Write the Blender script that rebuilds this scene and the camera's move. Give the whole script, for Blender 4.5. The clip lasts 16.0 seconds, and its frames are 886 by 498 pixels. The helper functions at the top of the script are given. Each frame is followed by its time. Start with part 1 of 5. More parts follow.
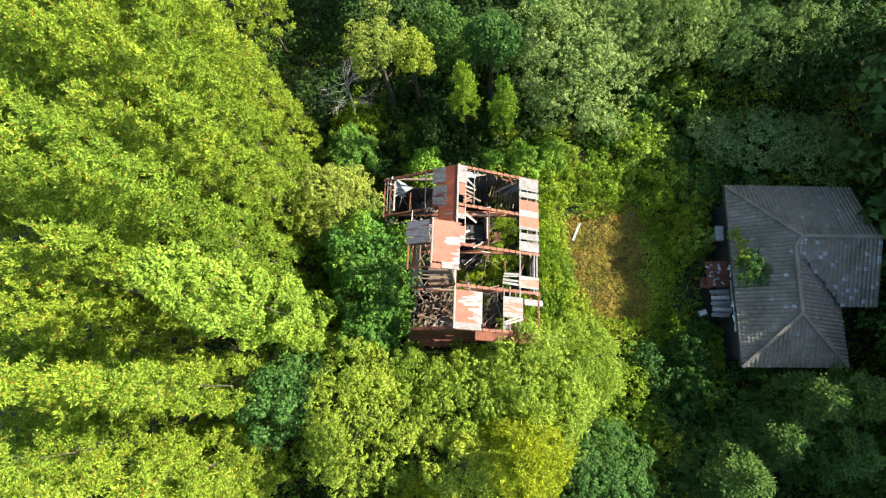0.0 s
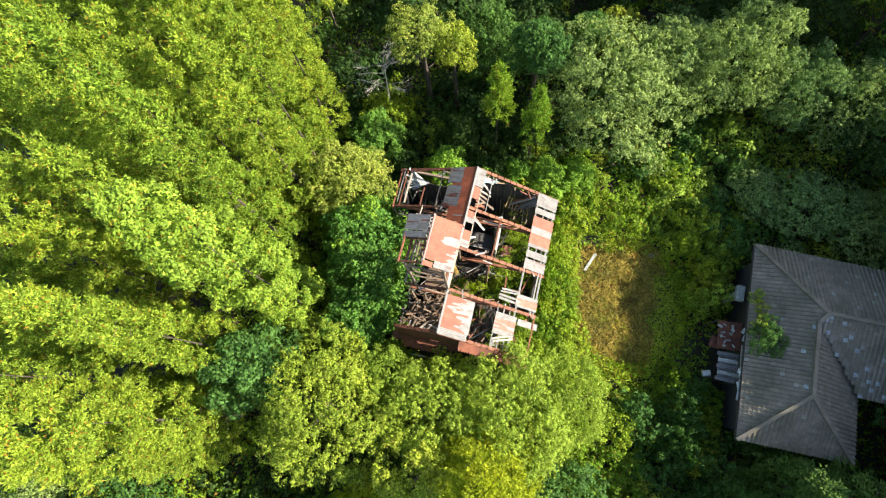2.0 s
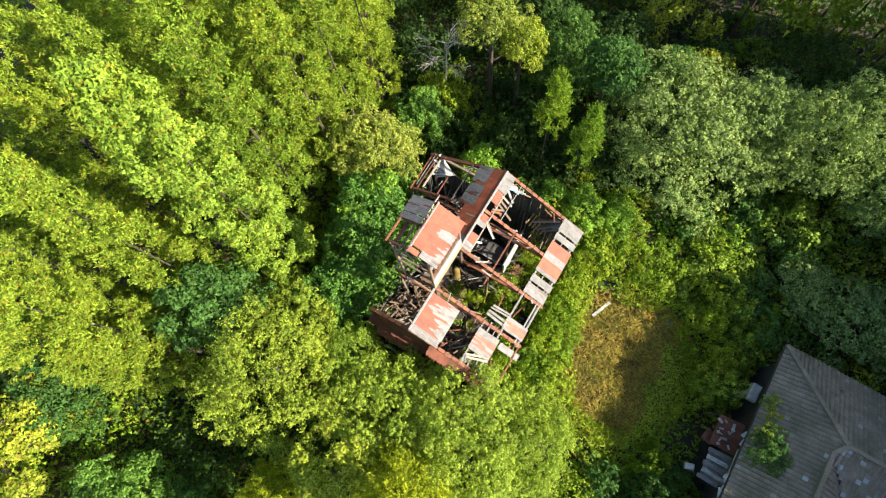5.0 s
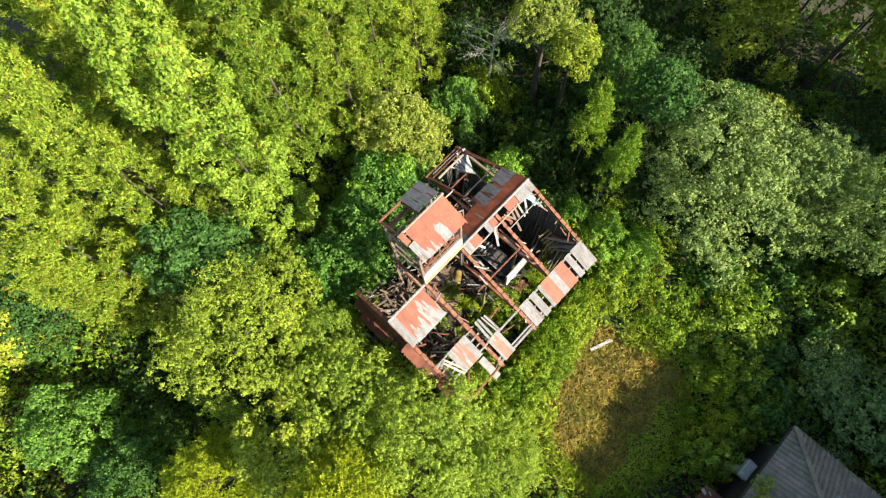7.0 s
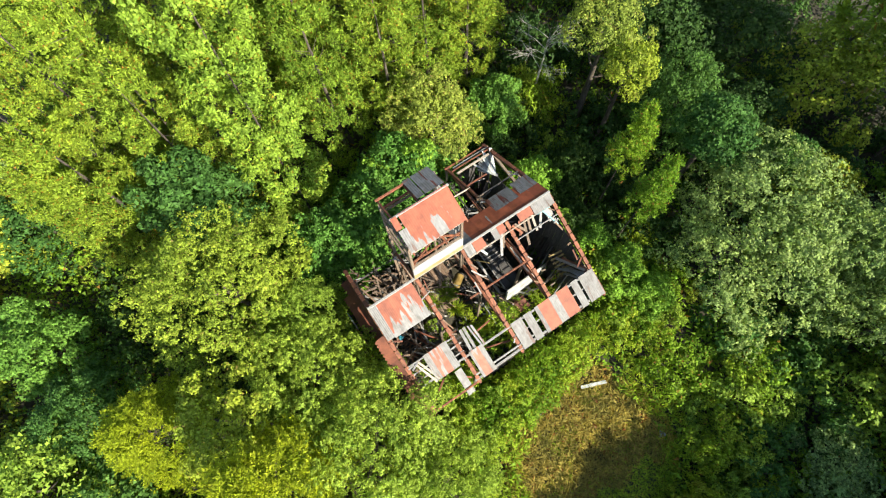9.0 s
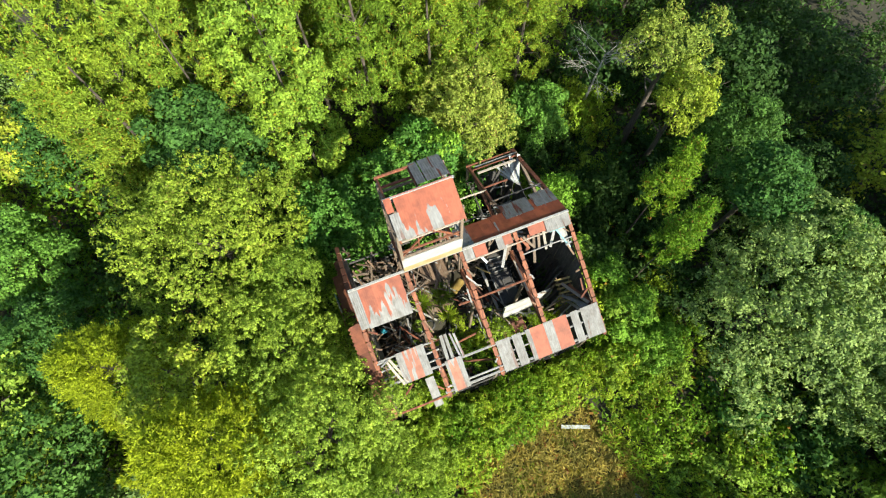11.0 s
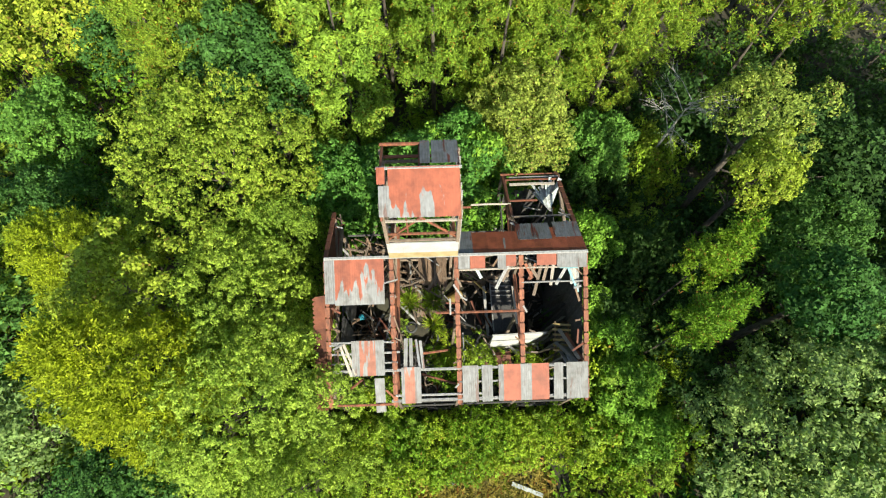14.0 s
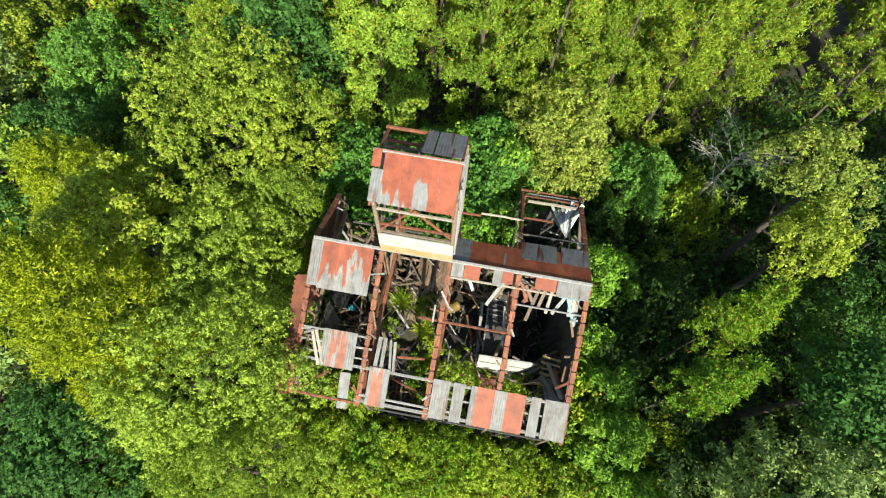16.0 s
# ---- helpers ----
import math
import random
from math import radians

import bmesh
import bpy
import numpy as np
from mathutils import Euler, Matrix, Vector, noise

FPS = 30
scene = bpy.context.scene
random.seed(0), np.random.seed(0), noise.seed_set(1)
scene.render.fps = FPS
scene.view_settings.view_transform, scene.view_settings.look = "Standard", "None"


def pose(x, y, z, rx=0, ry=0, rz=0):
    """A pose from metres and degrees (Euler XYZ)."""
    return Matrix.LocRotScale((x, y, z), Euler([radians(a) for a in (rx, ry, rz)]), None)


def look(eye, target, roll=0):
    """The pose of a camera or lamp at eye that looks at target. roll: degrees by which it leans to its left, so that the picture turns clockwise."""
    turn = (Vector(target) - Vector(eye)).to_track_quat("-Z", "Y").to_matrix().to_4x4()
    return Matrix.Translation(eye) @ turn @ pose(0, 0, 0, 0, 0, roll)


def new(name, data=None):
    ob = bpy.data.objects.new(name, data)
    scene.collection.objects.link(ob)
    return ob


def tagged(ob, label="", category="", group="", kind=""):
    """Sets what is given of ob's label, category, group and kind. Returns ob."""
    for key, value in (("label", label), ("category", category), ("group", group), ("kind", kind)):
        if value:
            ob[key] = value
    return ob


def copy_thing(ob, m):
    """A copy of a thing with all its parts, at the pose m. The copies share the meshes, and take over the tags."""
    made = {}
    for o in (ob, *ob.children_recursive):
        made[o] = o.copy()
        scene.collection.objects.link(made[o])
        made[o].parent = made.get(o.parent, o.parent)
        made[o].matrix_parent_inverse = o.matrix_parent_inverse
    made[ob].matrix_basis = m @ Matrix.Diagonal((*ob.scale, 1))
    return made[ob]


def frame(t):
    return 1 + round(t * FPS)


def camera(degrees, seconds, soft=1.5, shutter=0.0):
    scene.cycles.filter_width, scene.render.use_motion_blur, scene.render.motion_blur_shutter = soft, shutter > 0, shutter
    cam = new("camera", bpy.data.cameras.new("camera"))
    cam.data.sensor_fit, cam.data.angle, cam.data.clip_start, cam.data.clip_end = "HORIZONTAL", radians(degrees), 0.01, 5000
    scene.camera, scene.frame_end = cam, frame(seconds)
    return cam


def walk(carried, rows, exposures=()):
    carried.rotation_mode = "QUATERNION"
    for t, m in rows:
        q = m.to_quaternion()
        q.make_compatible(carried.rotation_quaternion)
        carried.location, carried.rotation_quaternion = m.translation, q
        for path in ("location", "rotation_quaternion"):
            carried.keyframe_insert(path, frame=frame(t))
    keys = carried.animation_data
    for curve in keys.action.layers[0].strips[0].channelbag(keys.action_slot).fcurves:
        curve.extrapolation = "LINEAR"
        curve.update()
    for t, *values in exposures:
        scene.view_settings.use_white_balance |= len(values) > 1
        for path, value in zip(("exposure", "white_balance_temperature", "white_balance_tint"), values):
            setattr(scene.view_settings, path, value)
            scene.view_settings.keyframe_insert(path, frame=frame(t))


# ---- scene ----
cam = camera(80.6, 16.0, soft=1.15)
PATH = [
    (0, (1.645, -8.832, 41.751), (1.499, -8.336, 39.819), -14.9),
    (1, (2.489, -8.825, 40.965), (2.288, -8.316, 39.041), -14.22),
    (2, (3.29, -8.7, 40.127), (3.033, -8.187, 38.211), -13.36),
    (3, (4.043, -8.464, 39.246), (3.733, -7.957, 37.337), -12.36),
    (4, (4.745, -8.127, 38.331), (4.383, -7.633, 36.428), -11.25),
    (5, (5.393, -7.698, 37.391), (4.98, -7.223, 35.492), -10.07),
    (6, (5.984, -7.185, 36.433), (5.521, -6.735, 34.54), -8.82),
    (7, (6.514, -6.597, 35.466), (6.004, -6.178, 33.578), -7.5),
    (8, (6.98, -5.942, 34.499), (6.423, -5.56, 32.617), -6.15),
    (9, (7.378, -5.23, 33.541), (6.778, -4.89, 31.664), -4.75),
    (10, (7.706, -4.469, 32.6), (7.063, -4.176, 30.729), -3.35),
    (11, (7.959, -3.668, 31.685), (7.278, -3.427, 29.82), -1.96),
    (12, (8.135, -2.835, 30.803), (7.418, -2.652, 28.945), -0.61),
    (13, (8.23, -1.98, 29.965), (7.481, -1.86, 28.115), 0.65),
    (14, (8.24, -1.111, 29.178), (7.464, -1.059, 27.336), 1.79),
    (15, (8.163, -0.237, 28.451), (7.365, -0.259, 26.618), 2.75),
    (16, (7.995, 0.633, 27.793), (7.18, 0.534, 25.969), 3.48),
]
walk(cam, [(t, look(eye, target, roll)) for t, eye, target, roll in PATH], exposures=[(0, 1.51, 6600, 10), (4, 1.38, 6950, 11), (7.5, 1.29, 6800, 10), (12, 1.09, 6450, 1), (16, 1.01, 6500, 2)])

# ---- light: low morning sun from the east-south-east, clear sky ----
SUN_ELEV, SUN_AZ = 34.0, 75.0
world = bpy.data.worlds.new("sky")
scene.world = world
world.use_nodes = True
wn = world.node_tree
sky = wn.nodes.new("ShaderNodeTexSky")
sky.sky_type = "NISHITA"
sky.sun_disc = False
sky.sun_elevation = radians(SUN_ELEV)
sky.sun_rotation = radians(SUN_AZ)
wn.nodes["Background"].inputs[1].default_value = 0.12
wn.links.new(sky.outputs[0], wn.nodes["Background"].inputs[0])
sun_data = bpy.data.lights.new("sun", "SUN")
sun_data.energy, sun_data.angle, sun_data.color = 5.0, radians(0.6), (1.0, 0.93, 0.80)
SUN_DIR = Vector((math.sin(radians(SUN_AZ)) * math.cos(radians(SUN_ELEV)),
                  math.cos(radians(SUN_AZ)) * math.cos(radians(SUN_ELEV)), math.sin(radians(SUN_ELEV))))
sun = new("sun", sun_data)
sun.matrix_world = look(SUN_DIR * 200, (0, 0, 0))


# ---- materials ----
def material(name):
    m = bpy.data.materials.new(name)
    m.use_nodes = True
    return m, m.node_tree.nodes, m.node_tree.links, m.node_tree.nodes["Principled BSDF"]


def ramp(nodes, stops):
    r = nodes.new("ShaderNodeValToRGB")
    while len(r.color_ramp.elements) < len(stops):
        r.color_ramp.elements.new(0.5)
    for e, (p, c) in zip(r.color_ramp.elements, stops):
        e.position, e.color = p, (*c, 1)
    return r


def mix_rgb(nodes, links, fac, a, b, blend="MIX"):
    n = nodes.new("ShaderNodeMix")
    n.data_type, n.blend_type = "RGBA", blend
    for socket, value in ((n.inputs[0], fac), (n.inputs[6], a), (n.inputs[7], b)):
        if isinstance(value, bpy.types.NodeSocket):
            links.new(value, socket)
        elif isinstance(value, tuple):
            socket.default_value = (*value, 1)
        else:
            socket.default_value = value
    return n.outputs[2]


def noise_tex(nodes, links, scale, detail=4.0, stretch=(1, 1, 1), rough=0.55, coord="Object"):
    tc = nodes.new("ShaderNodeTexCoord")
    mp = nodes.new("ShaderNodeMapping")
    mp.inputs["Scale"].default_value = stretch
    n = nodes.new("ShaderNodeTexNoise")
    n.inputs["Scale"].default_value, n.inputs["Detail"].default_value, n.inputs["Roughness"].default_value = scale, detail, rough
    links.new(tc.outputs[coord], mp.inputs[0])
    links.new(mp.outputs[0], n.inputs[0])
    return n.outputs["Fac"]


def bump(nodes, links, height, strength, bsdf, distance=0.02):
    b = nodes.new("ShaderNodeBump")
    b.inputs["Strength"].default_value, b.inputs["Distance"].default_value = strength, distance
    links.new(height, b.inputs["Height"])
    links.new(b.outputs[0], bsdf.inputs["Normal"])


def leaf_material(name, dark, mid, light, dry=None, through_part=0.28):
    """Leaves: colour varies from leaf to leaf and in broad patches; some light passes through."""
    m, nodes, links, bsdf = material(name)
    geo = nodes.new("ShaderNodeNewGeometry")
    stops = [(0.0, dark), (0.5, mid), (0.93, light)]
    if dry:
        stops += [(0.97, dry)]
    r = ramp(nodes, stops)
    links.new(geo.outputs["Random Per Island"], r.inputs[0])
    info = nodes.new("ShaderNodeObjectInfo")
    patch = ramp(nodes, [(0.3, (0.70, 0.76, 0.72)), (0.7, (1.20, 1.14, 1.0))])
    links.new(noise_tex(nodes, links, 0.45, 2.0), patch.inputs[0])
    col = mix_rgb(nodes, links, 1.0, r.outputs[0], patch.outputs[0], "MULTIPLY")
    clump = ramp(nodes, [(0.3, (0.70, 0.74, 0.74)), (0.7, (1.2, 1.16, 1.1))])
    links.new(noise_tex(nodes, links, 2.6, 2.0), clump.inputs[0])
    col = mix_rgb(nodes, links, 1.0, col, clump.outputs[0], "MULTIPLY")
    tree = ramp(nodes, [(0.0, (0.82, 0.9, 0.85)), (1.0, (1.15, 1.08, 0.95))])
    links.new(info.outputs["Random"], tree.inputs[0])
    col = mix_rgb(nodes, links, 1.0, col, tree.outputs[0], "MULTIPLY")
    links.new(col, bsdf.inputs["Base Color"])
    bsdf.inputs["Roughness"].default_value = 0.6
    bsdf.inputs["Specular IOR Level"].default_value = 0.12
    tr = nodes.new("ShaderNodeBsdfTranslucent")
    warm = mix_rgb(nodes, links, 1.0, col, (1.2, 1.3, 0.6), "MULTIPLY")
    links.new(warm, tr.inputs[0])
    mx = nodes.new("ShaderNodeMixShader")
    mx.inputs[0].default_value = through_part
    links.new(bsdf.outputs[0], mx.inputs[1])
    links.new(tr.outputs[0], mx.inputs[2])
    links.new(mx.outputs[0], nodes["Material Output"].inputs[0])
    return m


def plain_material(name, a, b, scale=6.0, rough=0.8, stretch=(1, 1, 1), relief=0.3, metal=0.0, fine=40.0):
    """Two tones in broad patches, fine grain and relief, and a tone that differs from piece to piece."""
    m, nodes, links, bsdf = material(name)
    r = ramp(nodes, [(0.35, a), (0.65, b)])
    links.new(noise_tex(nodes, links, scale, 5.0, stretch), r.inputs[0])
    grain = ramp(nodes, [(0.3, (0.72, 0.72, 0.72)), (0.7, (1.15, 1.15, 1.15))])
    f = noise_tex(nodes, links, fine, 3.0, stretch)
    links.new(f, grain.inputs[0])
    col = mix_rgb(nodes, links, 1.0, r.outputs[0], grain.outputs[0], "MULTIPLY")
    info = nodes.new("ShaderNodeObjectInfo")
    each = ramp(nodes, [(0.0, (0.75, 0.75, 0.75)), (1.0, (1.2, 1.2, 1.2))])
    links.new(info.outputs["Random"], each.inputs[0])
    col = mix_rgb(nodes, links, 1.0, col, each.outputs[0], "MULTIPLY")
    links.new(col, bsdf.inputs["Base Color"])
    bsdf.inputs["Roughness"].default_value, bsdf.inputs["Metallic"].default_value = rough, metal
    bump(nodes, links, f, relief, bsdf)
    return m


def sheet_material(name, paint, amount, worn=(0.225, 0.222, 0.215), streak=(0.55, 4.5, 1.0), rust=0.25, foot=None):
    """Painted corrugated iron: the paint has flaked from a share of it in streaks down the slope, most towards the lower
    end where 'foot' names the stretch over which it wears, with rust stains."""
    m, nodes, links, bsdf = material(name)
    wear = noise_tex(nodes, links, 0.75, 5.0, streak, 0.55, "Object")
    if foot:
        tc = nodes.new("ShaderNodeTexCoord")
        xyz = nodes.new("ShaderNodeSeparateXYZ")
        links.new(tc.outputs["Object"], xyz.inputs[0])
        mr = nodes.new("ShaderNodeMapRange")
        for k, value in enumerate((foot[0], foot[1], 0.22, -0.16)):
            mr.inputs[k + 1].default_value = value
        links.new(xyz.outputs[0], mr.inputs[0])
        add = nodes.new("ShaderNodeMath")
        links.new(wear, add.inputs[0])
        links.new(mr.outputs[0], add.inputs[1])
        wear = add.outputs[0]
    flake = ramp(nodes, [(max(0.0, amount - 0.012), (1, 1, 1)), (amount + 0.012, (0, 0, 0))])
    links.new(wear, flake.inputs[0])
    tone = ramp(nodes, [(0.3, tuple(c * 0.8 for c in paint)), (0.7, tuple(min(1, c * 1.15) for c in paint))])
    links.new(noise_tex(nodes, links, 1.1, 4.0, (0.5, 2.0, 1.0)), tone.inputs[0])
    zinc = ramp(nodes, [(0.3, tuple(c * 0.72 for c in worn)), (0.7, tuple(min(1, c * 1.15) for c in worn))])
    links.new(noise_tex(nodes, links, 3.0, 5.0, streak), zinc.inputs[0])
    col = mix_rgb(nodes, links, flake.outputs[0], tone.outputs[0], zinc.outputs[0])
    spots = ramp(nodes, [(0.60, (0, 0, 0)), (0.74, (1, 1, 1))])
    links.new(noise_tex(nodes, links, 3.0, 6.0), spots.inputs[0])
    dim = nodes.new("ShaderNodeMath")
    dim.operation = "MULTIPLY"
    dim.inputs[1].default_value = rust
    links.new(spots.outputs[0], dim.inputs[0])
    col = mix_rgb(nodes, links, dim.outputs[0], col, (0.11, 0.04, 0.02))
    grime = ramp(nodes, [(0.36, (0.74, 0.70, 0.66)), (0.56, (1.05, 1.05, 1.05))])
    links.new(noise_tex(nodes, links, 2.6, 7.0, (1.0, 1.0, 1.0), 0.62), grime.inputs[0])
    col = mix_rgb(nodes, links, 1.0, col, grime.outputs[0], "MULTIPLY")
    info = nodes.new("ShaderNodeObjectInfo")
    each = ramp(nodes, [(0.0, (0.84, 0.84, 0.84)), (1.0, (1.12, 1.12, 1.12))])
    links.new(info.outputs["Random"], each.inputs[0])
    col = mix_rgb(nodes, links, 1.0, col, each.outputs[0], "MULTIPLY")
    links.new(col, bsdf.inputs["Base Color"])
    bsdf.inputs["Roughness"].default_value = 0.65
    bump(nodes, links, noise_tex(nodes, links, 9.0, 4.0), 0.25, bsdf)
    return m


def tile_material(name):
    """Fired grey roof tiles: each one of its own tone, with lichen and soot in broad patches."""
    m, nodes, links, bsdf = material(name)
    geo = nodes.new("ShaderNodeNewGeometry")
    each = ramp(nodes, [(0.0, (0.170, 0.151, 0.118)), (0.6, (0.195, 0.175, 0.140)), (0.96, (0.225, 0.203, 0.166)), (1.0, (0.30, 0.31, 0.29))])
    links.new(geo.outputs["Random Per Island"], each.inputs[0])
    moss = ramp(nodes, [(0.35, (0.72, 0.74, 0.62)), (0.65, (1.2, 1.16, 1.12))])
    links.new(noise_tex(nodes, links, 0.7, 5.0), moss.inputs[0])
    col = mix_rgb(nodes, links, 1.0, each.outputs[0], moss.outputs[0], "MULTIPLY")
    grain = ramp(nodes, [(0.3, (0.75, 0.75, 0.75)), (0.7, (1.15, 1.15, 1.15))])
    f = noise_tex(nodes, links, 12.0, 4.0)
    links.new(f, grain.inputs[0])
    col = mix_rgb(nodes, links, 1.0, col, grain.outputs[0], "MULTIPLY")
    links.new(col, bsdf.inputs["Base Color"])
    bsdf.inputs["Roughness"].default_value = 0.7
    bump(nodes, links, f, 0.3, bsdf)
    return m


def leaf_tones(name, mid, dry=None):
    return leaf_material(name, tuple(c * 0.52 for c in mid), mid, tuple(c * 1.42 for c in mid), dry)


RED = (0.265, 0.066, 0.029)
M = {
    "cedar": leaf_tones("cedar_foliage", (0.236, 0.338, 0.044), (0.30, 0.17, 0.03)),
    "lime": leaf_tones("lime_foliage", (0.270, 0.378, 0.052), (0.30, 0.22, 0.03)),
    "bright": leaf_tones("bright_foliage", (0.258, 0.370, 0.060)),
    "olive": leaf_tones("olive_foliage", (0.295, 0.365, 0.048), (0.26, 0.20, 0.06)),
    "grey": leaf_tones("silvery_foliage", (0.208, 0.305, 0.112)),
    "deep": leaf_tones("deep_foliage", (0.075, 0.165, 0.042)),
    # deep forest shade put into the leaf colour, no species of its own
    "dark": leaf_tones("shade_darkened_foliage", (0.050, 0.100, 0.028)),
    "sunny": leaf_tones("sunny_yellow_green_foliage", (0.290, 0.400, 0.040), (0.34, 0.24, 0.05)),
    "conifer": leaf_tones("dark_conifer_foliage", (0.085, 0.160, 0.036)),
    "ashen": leaf_tones("ashen_olive_foliage", (0.262, 0.330, 0.070), (0.28, 0.20, 0.08)),
    "leafy": leaf_tones("leafy_foliage", (0.120, 0.250, 0.050)),
    "fresh": leaf_tones("fresh_foliage", (0.190, 0.345, 0.050)),
    "gold": leaf_tones("gold_foliage", (0.295, 0.345, 0.022)),
    "weed": leaf_tones("weed_foliage", (0.165, 0.285, 0.027), (0.26, 0.14, 0.04)),
    "straw": leaf_tones("dry_grass", (0.335, 0.262, 0.070), (0.26, 0.09, 0.03)),
    "bark": plain_material("bark", (0.05, 0.04, 0.03), (0.13, 0.105, 0.08), 4.0, 0.9, (4, 4, 0.6), 0.6),
    "dead": plain_material("dead_wood", (0.26, 0.24, 0.21), (0.42, 0.39, 0.35), 6.0, 0.9, (4, 4, 1), 0.4),
    "soil": plain_material("forest_soil", (0.022, 0.022, 0.012), (0.050, 0.042, 0.024), 0.6, 0.95, (1, 1, 1), 0.6, fine=14.0),
    "brown_wood": plain_material("brown_timber", (0.115, 0.072, 0.044), (0.24, 0.155, 0.10), 5.0, 0.9, (1, 6, 6), 0.35),
    "yellow_lath": plain_material("yellow_lath", (0.32, 0.23, 0.08), (0.44, 0.33, 0.13), 4.0, 0.8, (1, 6, 6), 0.3),
    "bleached": plain_material("bleached_tile", (0.34, 0.40, 0.42), (0.55, 0.60, 0.60), 4.0, 0.6),
    "foam": plain_material("weathered_foam", (0.30, 0.32, 0.30), (0.46, 0.48, 0.45), 4.0, 0.9),
    "ochre": plain_material("ochre_drum", (0.20, 0.13, 0.03), (0.32, 0.22, 0.06), 3.0, 0.7),
    "timber": plain_material("weathered_timber", (0.12, 0.085, 0.06), (0.24, 0.18, 0.13), 5.0, 0.85, (1, 6, 6), 0.35),
    "grey_wood": plain_material("silvered_wood", (0.20, 0.19, 0.18), (0.34, 0.33, 0.31), 4.0, 0.85, (1, 6, 6), 0.35),
    "dark_wood": plain_material("blackened_wood", (0.030, 0.028, 0.028), (0.085, 0.078, 0.072), 4.0, 0.85, (6, 6, 1), 0.35),
    "pale_wood": plain_material("pale_board", (0.30, 0.24, 0.18), (0.44, 0.39, 0.33), 4.0, 0.8, (1, 6, 6), 0.3),
    "rust": plain_material("rusted_cap", (0.12, 0.044, 0.024), (0.29, 0.10, 0.046), 3.0, 0.75, (1, 3, 1), 0.3),
    "rust_dark": plain_material("dark_rust", (0.110, 0.038, 0.022), (0.20, 0.066, 0.034), 2.0, 0.8, (1, 1, 1), 0.3),
    "red_sheet": sheet_material("red_painted_iron", RED, 0.33),
    "tower_sheet": sheet_material("tower_red_iron", RED, 0.46, streak=(0.5, 2.4, 1.0), foot=(-0.75, 0.5)),
    "worn_sheet": sheet_material("flaking_red_iron", RED, 0.50, foot=(0.1, 1.75)),
    "faded_sheet": sheet_material("faded_red_iron", (0.28, 0.10, 0.06), 0.44),
    "grey_sheet": sheet_material("bare_zinc_iron", (0.15, 0.10, 0.085), 0.62, (0.195, 0.192, 0.186)),
    # darker paint and zinc than the other sheets, with more rust spots
    "dull_sheet": sheet_material("dull_dark_iron", (0.12, 0.032, 0.022), 0.60, (0.15, 0.15, 0.155), rust=0.6),
    "plaster": plain_material("white_plaster", (0.34, 0.335, 0.32), (0.46, 0.45, 0.43), 1.5, 0.9, (1, 1, 1), 0.3),
    "buff": plain_material("buff_plaster", (0.36, 0.26, 0.11), (0.46, 0.37, 0.2), 2.0, 0.9, (1, 1, 1), 0.3),
    "rubber": plain_material("tyre_rubber", (0.03, 0.03, 0.032), (0.06, 0.06, 0.06), 5.0, 0.8),
    "tile": tile_material("roof_tile"),
    "teal": plain_material("faded_teal_paint", (0.16, 0.34, 0.36), (0.28, 0.46, 0.46), 3.0, 0.7),
    "blue_plastic": plain_material("blue_plastic", (0.03, 0.25, 0.36), (0.05, 0.36, 0.46), 3.0, 0.4),
    "concrete": plain_material("concrete", (0.28, 0.27, 0.25), (0.40, 0.39, 0.36), 2.0, 0.9),
}


# ---- mesh helpers ----
def thing(name, label, category, group="", kind="", at=None):
    e = new(name)
    e.empty_display_size = 0.3
    tagged(e, label, category, group, kind)
    if at is not None:
        e.matrix_basis = at
    return e


def mesh_object(name, verts, faces, mat, parent=None, label="", smooth=False):
    me = bpy.data.meshes.new(name)
    me.from_pydata([tuple(v) for v in verts], [], [tuple(f) for f in faces])
    me.materials.append(mat)
    if smooth:
        me.polygons.foreach_set("use_smooth", [True] * len(me.polygons))
    me.update()
    ob = new(name, me)
    if parent:
        ob.parent = parent
    if label:
        tagged(ob, label)
    return ob


def leaf_object(name, blades, mat, parent=None, label=""):
    """One mesh of loose three-cornered leaves from an array (n, 3, 3)."""
    n = len(blades)
    me = bpy.data.meshes.new(name)
    me.vertices.add(n * 3)
    me.vertices.foreach_set("co", np.ascontiguousarray(blades, dtype=np.float32).ravel())
    me.loops.add(n * 3)
    me.loops.foreach_set("vertex_index", np.arange(n * 3, dtype=np.int32))
    me.polygons.add(n)
    me.polygons.foreach_set("loop_start", np.arange(0, n * 3, 3, dtype=np.int32))
    me.materials.append(mat)
    me.update(calc_edges=True)
    ob = new(name, me)
    if parent:
        ob.parent = parent
    if label:
        tagged(ob, label)
    return ob


def unit(v):
    return v / np.maximum(np.linalg.norm(v, axis=-1, keepdims=True), 1e-6)


def leaves(rng, at, way, face, length, width):
    """Pointed leaves from the places 'at' along 'way', their upper sides towards 'face', each a little bent and of its own size."""
    n = len(at)
    way = unit(way)
    side = unit(np.cross(way, face))
    ln = (length * rng.uniform(0.6, 1.35, n))[:, None]
    wd = (width * rng.uniform(0.65, 1.3, n))[:, None]
    dip = unit(np.cross(side, way)) * ln * rng.uniform(-0.14, 0.14, (n, 1))
    return np.stack([at + side * wd * 0.5, at + way * ln + dip, at - side * wd * 0.5], axis=1)


